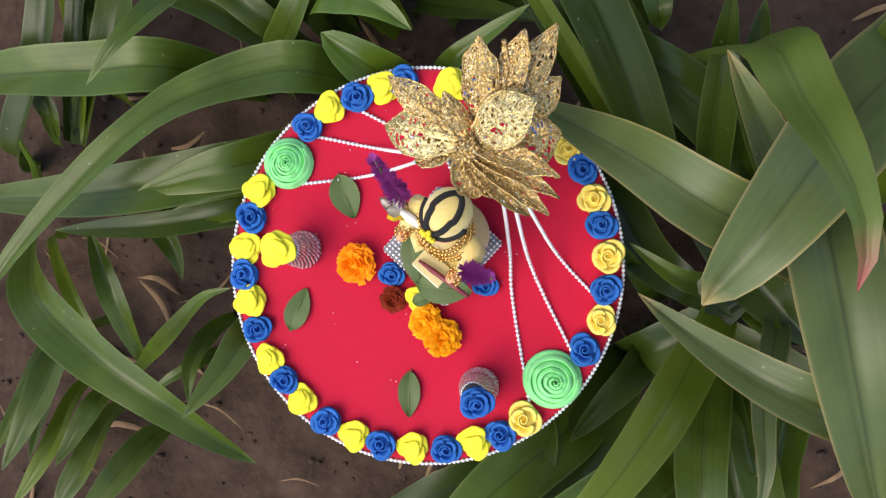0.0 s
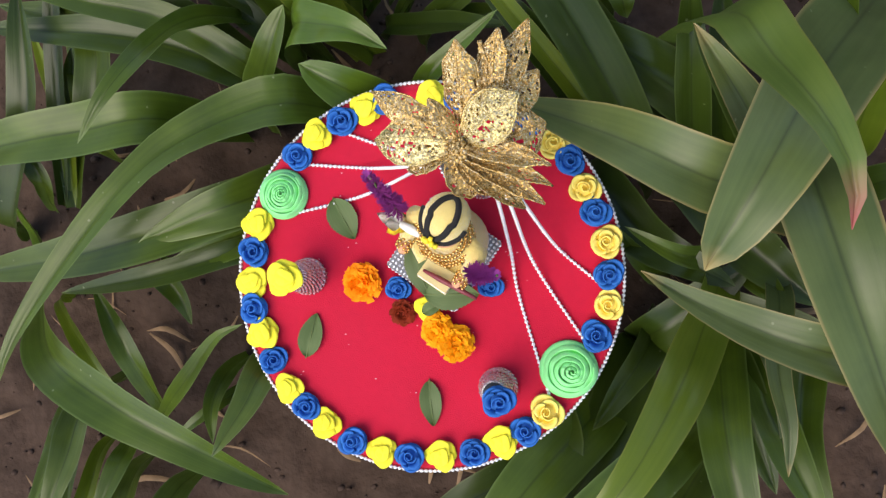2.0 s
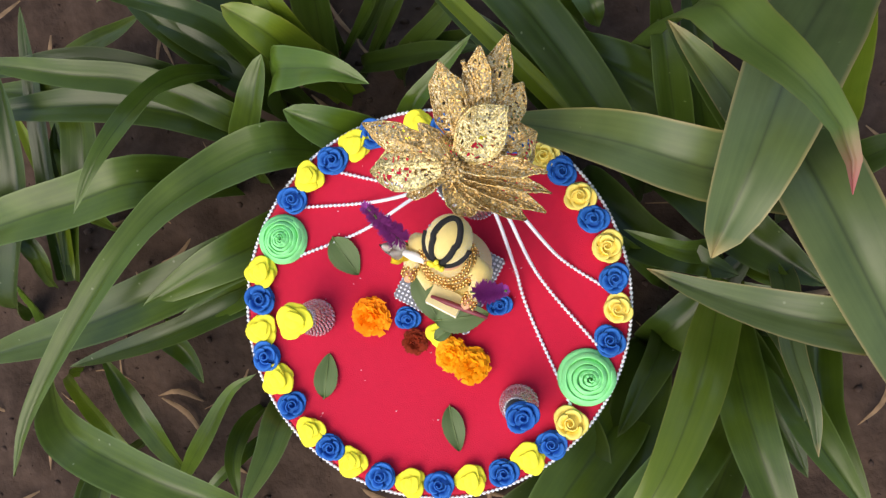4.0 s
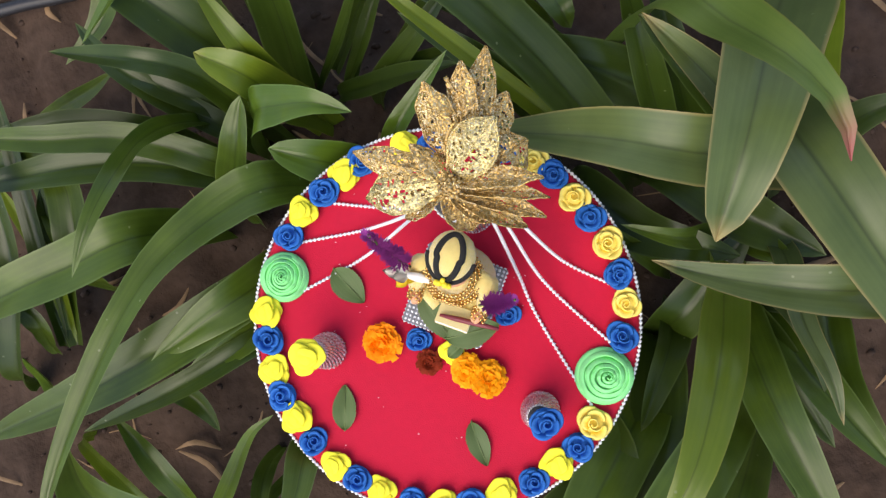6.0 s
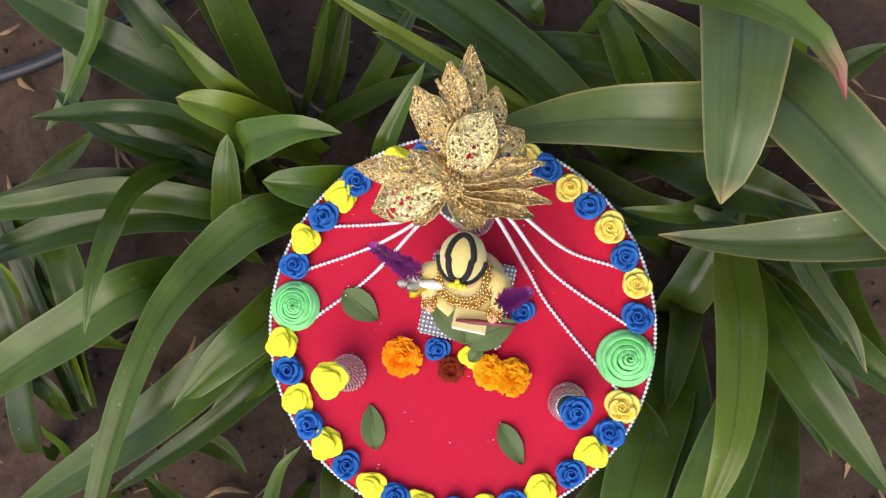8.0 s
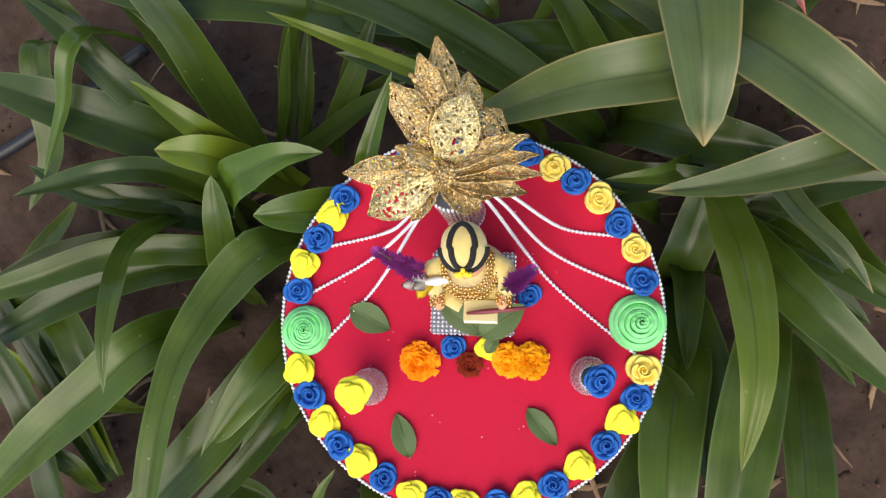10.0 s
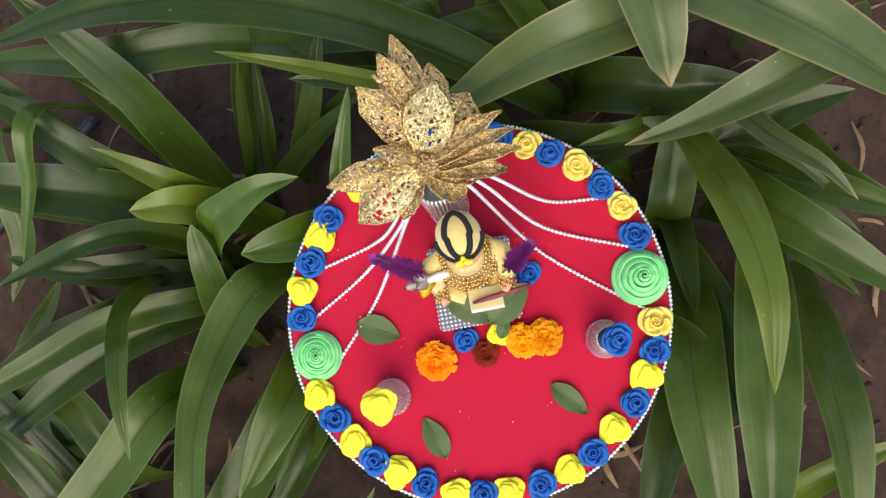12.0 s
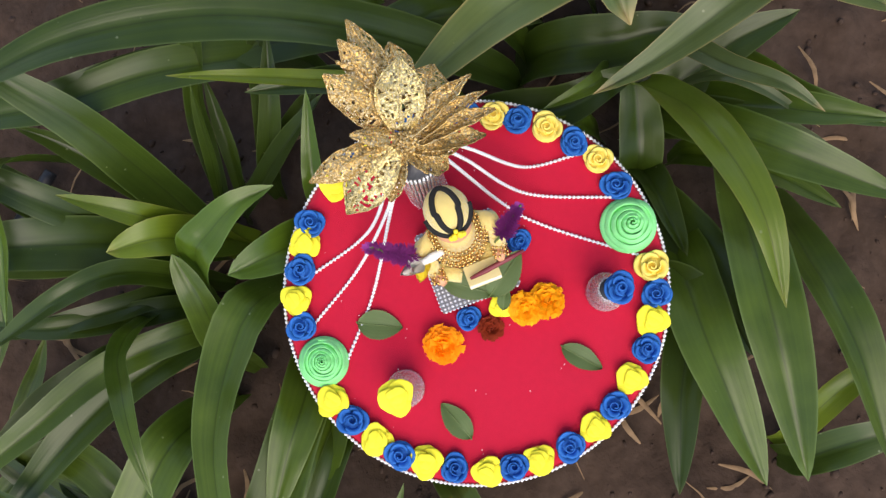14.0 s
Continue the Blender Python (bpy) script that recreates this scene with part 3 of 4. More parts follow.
blade(lily, 0.048, YELLOW, False, (0.268, -0.058, 0.120), (0.221, -0.097, 0.270), (0.183, -0.141, 0.330), (0.140, -0.186, 0.350), (0.084, -0.232, 0.335))
blade(lily, 0.048, MID, False, (0.270, -0.082, 0.060), (0.243, -0.172, 0.180), (0.243, -0.242, 0.200), (0.250, -0.334, 0.190))
blade(lily, 0.044, MID, False, (0.291, -0.100, 0.050), (0.293, -0.184, 0.150), (0.319, -0.290, 0.180))
blade(lily, 0.026, GLAU, False, (0.318, -0.067, 0.130), (0.294, -0.132, 0.200), (0.291, -0.180, 0.220), (0.285, -0.222, 0.213))
blade(lily, 0.049, DARK, False, (0.072, -0.131, 0.080), (0.088, -0.189, 0.140), (0.042, -0.269, 0.140))
blade(lily, 0.057, DARK, False, (0.179, -0.115, 0.050), (0.133, -0.192, 0.110), (0.062, -0.278, 0.120))
blade(lily, 0.048, DARK, False, (0.252, -0.082, 0.050), (0.273, -0.163, 0.120), (0.286, -0.258, 0.130))
blade(lily, 0.015, GLAU, False, (0.294, -0.116, 0.150), (0.297, -0.163, 0.170), (0.296, -0.239, 0.140))
blade(lily, 0.029, MID, False, (0.212, -0.031, 0.100), (0.192, -0.010, 0.140), (0.180, 0.015, 0.160))
blade(lily, 0.036, DARK, False, (0.211, -0.086, 0.040), (0.179, -0.123, 0.100), (0.125, -0.177, 0.120))
blade(lily, 0.025, MID, False, (0.267, -0.027, 0.120), (0.229, -0.019, 0.180), (0.184, 0.015, 0.190))
lily = plant(0.218, 0.186)
blade(lily, 0.044, DARK, False, (0.140, 0.290, 0.120), (0.061, 0.365, 0.200), (-0.015, 0.435, 0.220), (-0.065, 0.505, 0.220), (-0.105, 0.575, 0.190))
blade(lily, 0.043, DARK, False, (0.184, 0.256, 0.120), (0.071, 0.372, 0.180), (-0.010, 0.438, 0.220), (-0.099, 0.553, 0.200))
blade(lily, 0.020, YELLOW, False, (0.181, 0.129, 0.100), (0.109, 0.232, 0.210), (0.074, 0.288, 0.250), (0.050, 0.340, 0.250))
blade(lily, 0.048, SCARRED, False, (0.268, 0.150, 0.370), (0.276, 0.100, 0.450), (0.286, 0.050, 0.505), (0.292, 0.012, 0.520), (0.290, -0.016, 0.505))
blade(lily, 0.035, MID, True, (0.209, 0.306, 0.120), (0.213, 0.228, 0.200), (0.218, 0.205, 0.180))
blade(lily, 0.036, DARK, False, (0.246, 0.130, 0.080), (0.204, 0.185, 0.150), (0.171, 0.257, 0.200))
blade(lily, 0.036, DARK, False, (0.161, 0.148, 0.100), (0.123, 0.215, 0.180), (0.074, 0.284, 0.200))


# ---- the decorated board ----
TOP = 0.200
RADIUS = 0.1800


def red_board():
    t = thing("round_board", pose(-0.002, -0.001, TOP), "round board covered with bright red felt, lying on green leaves", "board")
    bm = bmesh.new()
    lathe(bm, [(RADIUS - 0.002, -0.010), (RADIUS, -0.008), (RADIUS, -0.0035), (RADIUS - 0.001, -0.003)], 128)
    part("base", bm, CARD, t, "pale cardboard base")
    bm = bmesh.new()
    rows = []
    for r in np.linspace(0.0005, RADIUS + 0.0006, 40):
        rows.append([Vector((r * math.cos(a), r * math.sin(a), 0.0004 * noise.noise((r * 40 * math.cos(a), r * 40 * math.sin(a), 1)) - (0.003 if r > RADIUS - 0.0012 else 0))) for a in np.linspace(0, 2 * math.pi, 129)[:-1]])
    rows.append([Vector((p.x, p.y, -0.006)) for p in rows[-1]])
    vs = sheet(bm, rows, closed=True)
    bm.faces.new(vs[0][::-1])
    part("felt_cover", bm, RED, t, "bright red felt cover")


def pearl_string(name, pts, size, label, group=""):
    """Touching pearls threaded along a line."""
    rough_line = glide(pts, 60)
    run = sum((b - a).length for a, b in zip(rough_line, rough_line[1:]))
    line = glide(pts, max(int(run / (size * 1.04)), 3))
    bm = bmesh.new()
    for p in line:
        bmesh.ops.create_icosphere(bm, subdivisions=1, radius=size / 2, matrix=Matrix.Translation(p))
    tube(bm, line, size * 0.18, 5)
    tagged(part(name, bm, PEARL), label, "pearl string", group)


def foam_rose(name, radius, height, material, label, group, petals=7):
    """A rose cut from craft foam: a rolled heart with petals wrapped round it."""
    rng = random.Random(int(radius * 1e5) + petals)
    t = thing(name, Matrix(), label, "foam rose", group)
    bm = bmesh.new()
    # heart: a rolled strip
    turns, n = 1.5, 44
    lo, hi, lo2, hi2 = [], [], [], []
    for i in range(n):
        f = i / (n - 1)
        a, r = f * turns * 2 * math.pi, radius * (0.07 + 0.27 * f) * (1 + 0.16 * math.sin(1.5 * f * turns * 2 * math.pi))
        c = Vector((math.cos(a), math.sin(a), 0))
        z = height * (1.06 - 0.10 * f)
        lo.append(c * r), hi.append(c * r * 1.02 + Vector((0, 0, z)))
        lo2.append(c * (r + radius * 0.06)), hi2.append(c * (r * 1.02 + radius * 0.065) + Vector((0, 0, z)))
    sheet(bm, [lo, hi, hi2, lo2])
    part("heart", bm, material, t)
    for k in range(petals):
        a0 = k * 2.4 + rng.uniform(-0.25, 0.25)
        inner_r = radius * (0.30 + 0.36 * k / petals)
        wide = rng.uniform(0.85, 1.15)
        bm = bmesh.new()
        face, rim = [], []
        for i in range(7):
            v = i / 6
            rf, rr = [], []
            for j in range(9):
                u = j / 4 - 1
                a = a0 + u * wide
                edge = 1 - 0.35 * abs(u) ** 3
                r = (inner_r + radius * (0.30 + 0.08 * math.sin(k * 1.7)) * v ** 1.7 * edge) * (1 + 0.05 * math.cos(3 * (a - a0)))
                z = height * (0.96 - 0.30 * k / petals) * (1 - (1 - v) ** 1.5) * (0.80 + 0.20 * edge) - height * 0.12 * max(v - 0.75, 0) * 4 * 0.5
                c = Vector((math.cos(a), math.sin(a), 0))
                rf.append(c * r + Vector((0, 0, z)))
                rr.append(c * (r + radius * 0.07) + Vector((0, 0, z - radius * 0.02)))
            face.append(rf), rim.append(rr)
        sheet(bm, face + rim[::-1])
        part("petal", bm, material, t)
    bm = bmesh.new()
    lathe(bm, [(radius * 0.8, 0.0), (radius * 0.86, height * 0.25), (radius * 0.3, height * 0.45)], 16)
    part("base", bm, material, t)
    return t


def lobed_rose(name, radius, height, material, label, group):
    """A flatter foam rose: five broad overlapping lobes round a small folded heart."""
    t = thing(name, Matrix(), label, "foam rose", group)
    for k in range(6):
        a0 = k * 2.4 + 0.4 * math.sin(k * 3.1)
        outer = k < 4
        r0, size = (radius * 0.46, radius * 0.60) if outer else (radius * 0.14, radius * 0.48)
        z0 = height * (0.30 + 0.12 * k)
        bm = bmesh.new()
        top, low = [], []
        for i in range(8):
            v = i / 7
            rt, rl = [], []
            for j in range(20):
                a = 2 * math.pi * j / 20
                r = size * v * (1 + 0.07 * math.sin(3 * a + k) + 0.04 * math.sin(5 * a + 2 * k))
                x, y = r0 + r * math.cos(a) * 0.92, r * math.sin(a) * 1.12
                lift = height * (0.10 * (1 - v * v) + 0.13 * v * math.sin(a + k) + 0.03 * v * math.sin(4 * a + k))
                if not outer:
                    lift += height * 0.18 * max(math.cos(a), 0) * v
                rt.append(Matrix.Rotation(a0, 3, "Z") @ Vector((x, y, max(z0 + lift, 0.001))))
                rl.append(rt[-1] * 0.995 - Vector((0, 0, 0.0018)))
            top.append(rt), low.append(rl)
        top[0] = [sum(top[0], Vector()) / 20 + Vector((1e-5 * math.cos(q), 1e-5 * math.sin(q), 0)) for q in range(20)]
        sheet(bm, top + [low[-1]], closed=True)
        part("petal", bm, material, t)
    bm = bmesh.new()
    lathe(bm, [(radius * 0.7, 0.0), (radius * 0.80, height * 0.25), (radius * 0.5, height * 0.5)], 16)
    part("base", bm, material, t)
    return t


def green_rosette(name, radius, height, turns, label, shift=0.0):
    """A large rosette wound from one long foam strip: tight in the heart, its outer turns broad and leaning outward."""
    t = thing(name, Matrix(), label, "foam rosette", "green rosettes on the board")
    bm = bmesh.new()
    n = int(turns * 48)
    rows = [[], [], [], [], [], []]
    for i in range(n + 1):
        f = i / n
        a = f * turns * 2 * math.pi
        spread = 0.03 + 0.80 * f ** 1.35
        gap = radius * max(1.35 * 0.80 * f ** 0.35 / turns, 0.05)
        r = radius * spread * (1 + 0.09 * math.sin(2 * a + 1) * (1 - f) + 0.022 * math.sin(1.37 * a + turns) + 0.012 * math.sin(5.3 * a) + 0.03 * f * math.sin(0.71 * a))
        c = Vector((math.cos(a), math.sin(a), 0))
        o = Vector((shift * radius * (1 - f) ** 0.8, 0, 0))
        z = height * (1.0 - 0.46 * f ** 1.4) + 0.0011 * math.sin(2.6 * a) * f + 0.0004 * math.sin(7.1 * a)
        lean = height * (0.05 + 0.07 * f)
        for row, (dr, dz) in zip(rows, ((-0.10 * gap, -height * 0.45), (0.0, 0.0), (0.10 * gap, 0.0005), (0.22 * gap, 0.0002), (0.88 * gap, -lean), (0.98 * gap, -lean - height * 0.3))):
            row.append(o + c * max(r + dr, 0.0003) + Vector((0, 0, max(z + dz, 0.0))))
    sheet(bm, rows)
    part("wound_strip", bm, FOAM_G, t)
    bm = bmesh.new()
    lathe(bm, [(radius * 0.95, 0.0), (radius * 0.99, height * 0.2), (radius * 0.9, height * 0.32), (radius * 0.2, height * 0.4)], 40)
    part("base", bm, FOAM_G, t)
    return t


def corded_pot(name, x, y, radius, height, label):
    """A stand wound with bright silver cord: the low ones taper to the top, the pillar is straight."""
    t = thing(name, pose(x, y, TOP), label, "pot")
    bm = bmesh.new()
    narrow = 0.42 if height < 0.1 else 0.0
    lathe(bm, [(radius * 0.95 * (1 - narrow * (i / 8) ** 1.3), 0.0005 + height * i / 8) for i in range(9)], 40)
    part("core", bm, POT_CORE, t)
    n = int(2 * math.pi * radius / (0.0040 if narrow else 0.0034))
    bm = bmesh.new()
    pts = []
    for i in range(11):
        b = (1.25 if height < 0.1 else 0.25) * i / 10
        q = radius * (1 - narrow * (i / 10) ** 1.3)
        pts.append(Vector((q * math.cos(b), q * math.sin(b), 0.001 + (height - 0.002) * i / 10)))
    tube(bm, pts, [0.00135 * (1 - 0.8 * narrow * i / 10) for i in range(11)], 6)
    cord = part("silver_cord", bm, SILVER, t, "twisted silver cord")
    for k in range(1, n):
        o = new("silver_cord", cord.data)
        o.parent, o.rotation_euler = t, (0, 0, 2 * math.pi * k / n)
    if height < 0.1:
        return t
    n = int(2 * math.pi * radius / 0.0027)
    bm = bmesh.new()
    for k in range(n):
        ball(bm, (1.03 * radius * math.cos(6.2832 * k / n), 1.03 * radius * math.sin(6.2832 * k / n), 0.0015), 0.0014)
    part("bead_trim", bm, PEARL, t, "white bead trim round the foot")
    return t


def marigold(x, y, z, radius, tilt, turn, petal, name, label, seed):
    """A full marigold head of many short ruffled petals, with its green calyx."""
    rng = random.Random(seed)
    t = thing(name, pose(x, y, z) @ pose(0, 0, 0, tilt, 0, turn), label, "flower", "cut flowers before the statue")
    bm = bmesh.new()
    for k in range(170):
        h = (k + 0.5) / 170
        el = math.acos(1 - 1.15 * h)
        az = k * 2.39996 + rng.uniform(-0.2, 0.2)
        d = Vector((math.sin(el) * math.cos(az), math.sin(el) * math.sin(az), 0.62 * math.cos(el)))
        side = Vector((-math.sin(az), math.cos(az), 0))
        length = radius * rng.uniform(0.82, 1.14)
        w = radius * rng.uniform(0.14, 0.23)
        up = side.cross(d).normalized()
        row = []
        for v in (0.45, 0.8, 1.0):
            p = d * length * v + up * radius * 0.08 * v * v
            row.append([p - side * w * v, p + up * w * 0.5 * rng.uniform(-1, 1), p + side * w * v])
        row[-1] = [q + d * radius * rng.uniform(-0.06, 0.06) for q in row[-1]]
        sheet(bm, row)
    lathe(bm, [(radius * 0.3, -radius * 0.25), (radius * 0.55, 0), (radius * 0.5, radius * 0.3), (radius * 0.1, radius * 0.42)], 14)
    part("petals", bm, petal, t)
    bm = bmesh.new()
    lathe(bm, [(radius * 0.10, -radius * 0.9), (radius * 0.12, -radius * 0.6), (radius * 0.32, -radius * 0.35), (radius * 0.3, -radius * 0.1)], 10)
    part("calyx", bm, STEM, t, "green calyx and cut stem")


def sprig_leaf(x, y, z, length, width, turn, label, tilt=0.0, lean=0.0):
    """A single cut leaf with a toothed rim, a midrib and a stalk."""
    t = thing("cut_leaf", pose(x, y, z) @ pose(0, 0, 0, tilt, lean, turn), label, "leaf", "cut leaves on the board")
    bm = bmesh.new()
    rows = []
    for i in range(29):
        v = i / 28
        w = width / 2 * min(math.sin(math.pi * v ** 0.85) ** 0.78 * 1.03, 1) * (1 + (0.05 if i % 2 else -0.03)) + 0.0006
        bend = 0.0022 * math.sin(math.pi * v) + 0.0008 * math.sin(6 * v)
        rows.append([Vector(((v - 0.5) * length, u * w, bend + 0.0022 * abs(u) ** 1.3 - 0.0007 * (abs(u) < 0.1))) for u in (-1, -0.6, -0.25, 0, 0.25, 0.6, 1)])
    sheet(bm, rows)
    sheet(bm, [[q - Vector((0, 0, 0.0005)) for q in r][::-1] for r in rows])
    part("blade", bm, SPRIG, t)
    bm = bmesh.new()
    tube(bm, [Vector((-0.53 * length, 0.001, 0.0006)), Vector((-0.5 * length, 0, 0.0006)), Vector((0.0, 0, 0.0021)), Vector((0.46 * length, 0, 0.001))], [0.0008, 0.0007, 0.0005, 0.0002], 6)
    part("midrib", bm, STEM, t, "pale midrib and stalk")


def celosia(base, tip, radius, seed):
    """A bristly purple flower spike on its stalk."""
    rng = random.Random(seed)
    base, tip = Vector(base), Vector(tip)
    t = thing("purple_flower_spike", pose(*base), "fluffy purple celosia spike held by the statue", "flower", "purple flower spikes")
    d = tip - base
    bm = bmesh.new()
    line = [d * k / 8 + Vector((0.0015 * math.sin(k), 0.0015 * math.cos(k * 1.3), 0)) for k in range(9)]
    tube(bm, line, [0.0012] * 9, 6)
    part("stalk", bm, STEM, t)
    bm = bmesh.new()
    axis = d.normalized()
    s = axis.cross(Vector((0, 0, 1))).normalized()
    u = s.cross(axis)
    for k in range(620):
        v = rng.uniform(0.22, 1.0)
        a = rng.uniform(0, 6.283)
        r = radius * (1.25 - v) ** 0.6 * rng.uniform(0.75, 1.15)
        o = (s * math.cos(a) + u * math.sin(a) + axis * 0.55).normalized()
        p = d * v
        side = o.cross(axis).normalized() * 0.0006
        e = p + o * r
        sheet(bm, [[p - side, p + side], [p + o * r * 0.6 - side * 1.3, p + o * r * 0.6 + side * 1.3], [e - side * 0.3, e + side * 0.3]])
    part("bristles", bm, PURPLE, t, "purple feathery bristles")


def gold_flower():
    """A glittering gold flower of pierced leaves round a beaded heart, on top of the pillar."""
    heart = Vector((0.068, 0.085, 0.394))
    t = thing("gold_glitter_flower", pose(*heart), "gold glitter artificial flower with pierced petals on a silver pillar", "artificial flower")
    rng = random.Random(11)

    def petal(base, tip, width, cup, bulge, lace, roll=0.0, finish=GOLD):
        base, tip = Vector(base) - heart, Vector(tip) - heart
        d = (tip - base).normalized()
        s = d.cross(Vector((0, 0, 1))).normalized()
        up = s.cross(d)
        s, up = s * math.cos(roll) + up * math.sin(roll), up * math.cos(roll) - s * math.sin(roll)
        n, k = 30, 16
        rows = []
        for i in range(n + 1):
            v = i / n
            w = width / 2 * (math.sin(math.pi * min(v * 0.90 + 0.10, 1.0) ** 1.05) ** 0.75 * (1 - 0.45 * max(v - 0.75, 0) * 4)) * (1 + 0.12 * noise.noise((v * 6, tip.y * 80, 1))) + 0.0003
            c = base.lerp(tip, v) + up * bulge * math.sin(math.pi * v)
            rows.append([c + s * w * u + up * (cup * w * u * u + 0.0009 * rng.uniform(-1, 1) + 0.0016 * noise.noise((v * 5, u * 2, tip.x * 90))) for u in np.linspace(-1, 1, k + 1)])
        bm = bmesh.new()
        sheet(bm, rows)
        bm.faces.ensure_lookup_table()
        gone = []
        for idx, f in enumerate(bm.faces):
            i, j = divmod(idx, k)
            if 2 < i < n - 4 and 0 < j < k - 1 and abs(j - (k - 1) / 2) > 0.6 and rng.random() < lace:
                gone.append(f)
        bmesh.ops.delete(bm, geom=gone, context="FACES")
        made = bmesh.ops.extrude_face_region(bm, geom=bm.faces[:])
        bmesh.ops.translate(bm, vec=up * -0.0007, verts=[q for q in made["geom"] if isinstance(q, bmesh.types.BMVert)])
        tube(bm, [Vector(r[0]) for r in rows], 0.0007, 5)
        tube(bm, [Vector(r[-1]) for r in rows], 0.0007, 5)
        tube(bm, [Vector(r[k // 2]) + up * 0.0004 for r in rows], 0.0006, 5)
        part("petal", bm, finish, t)

    low, back = (0.064, 0.086, 0.388), (0.088, 0.104, 0.388)
    petal((0.058, 0.098, 0.388), (0.009, 0.138, 0.381), 0.021, -0.5, 0.010, 0.08, 0.25)
    petal((0.060, 0.090, 0.390), (0.001, 0.106, 0.359), 0.037, -0.25, 0.009, 0.20, -0.1, GOLD_PALE)
    petal((0.068, 0.086, 0.394), (0.052, 0.121, 0.402), 0.017, -0.3, 0.003, 0.08, -0.5)
    petal((0.074, 0.100, 0.384), (0.080, 0.152, 0.427), 0.029, -0.5, 0.004, 0.06, 0.25)
    petal(back, (0.096, 0.152, 0.414), 0.012, -0.7, 0.003, 0.04, 0.9)
    petal(back, (0.103, 0.154, 0.408), 0.011, -0.7, 0.003, 0.04, 0.9)
    petal((0.090, 0.110, 0.392), (0.110, 0.157, 0.418), 0.021, -0.4, 0.004, 0.10, 0.1)
    petal((0.095, 0.108, 0.388), (0.131, 0.164, 0.399), 0.022, -0.4, 0.005, 0.10, -0.2)
    petal((0.098, 0.100, 0.386), (0.132, 0.130, 0.386), 0.026, -0.4, 0.006, 0.20)
    petal((0.072, 0.090, 0.394), (0.116, 0.109, 0.424), 0.036, -0.35, 0.006, 0.13, 0.0, GOLD_PALE)
    petal((0.092, 0.086, 0.380), (0.131, 0.092, 0.384), 0.040, -0.4, 0.008, 0.20, -0.2)
    petal((0.072, 0.082, 0.392), (0.130, 0.059, 0.407), 0.018, 0.5, 0.000, 0.08, 0.5)
    petal((0.070, 0.078, 0.388), (0.129, 0.046, 0.388), 0.013, 0.6, 0.002, 0.05, 0.4)
    petal((0.068, 0.076, 0.386), (0.121, 0.035, 0.378), 0.014, 0.6, 0.003, 0.05, 0.3)
    petal((0.066, 0.076, 0.384), (0.105, 0.036, 0.351), 0.016, 0.5, 0.004, 0.05, 0.1)
    petal(low, (0.088, 0.048, 0.362), 0.022, 0.4, 0.005, 0.06)
    petal(low, (0.068, 0.050, 0.358), 0.026, 0.4, 0.006, 0.06)
    petal(low, (0.024, 0.078, 0.364), 0.025, 0.3, 0.004, 0.08, -0.3)
    bm = bmesh.new()
    lathe(bm, [(0.008, -0.006), (0.008, 0.001), (0.006, 0.0040), (0.003, 0.0055)], 16, Matrix.Translation((-0.002, -0.004, 0)))
    for k in range(26):
        a, r = k * 2.4, 0.0017 * math.sqrt(k)
        ball(bm, (r * math.cos(a) - 0.002, r * math.sin(a) - 0.004, 0.0065 - r * 0.35), rng.uniform(0.0014, 0.0024))
    part("beaded_heart", bm, GOLD, t, "cluster of small gold beads")
    bm = bmesh.new()
    tube(bm, [Vector((-0.005, -0.003, -0.048)), Vector((-0.003, -0.002, -0.02)), Vector((0, 0, -0.002))], 0.006, 8)
    part("stalk", bm, GOLD, t)


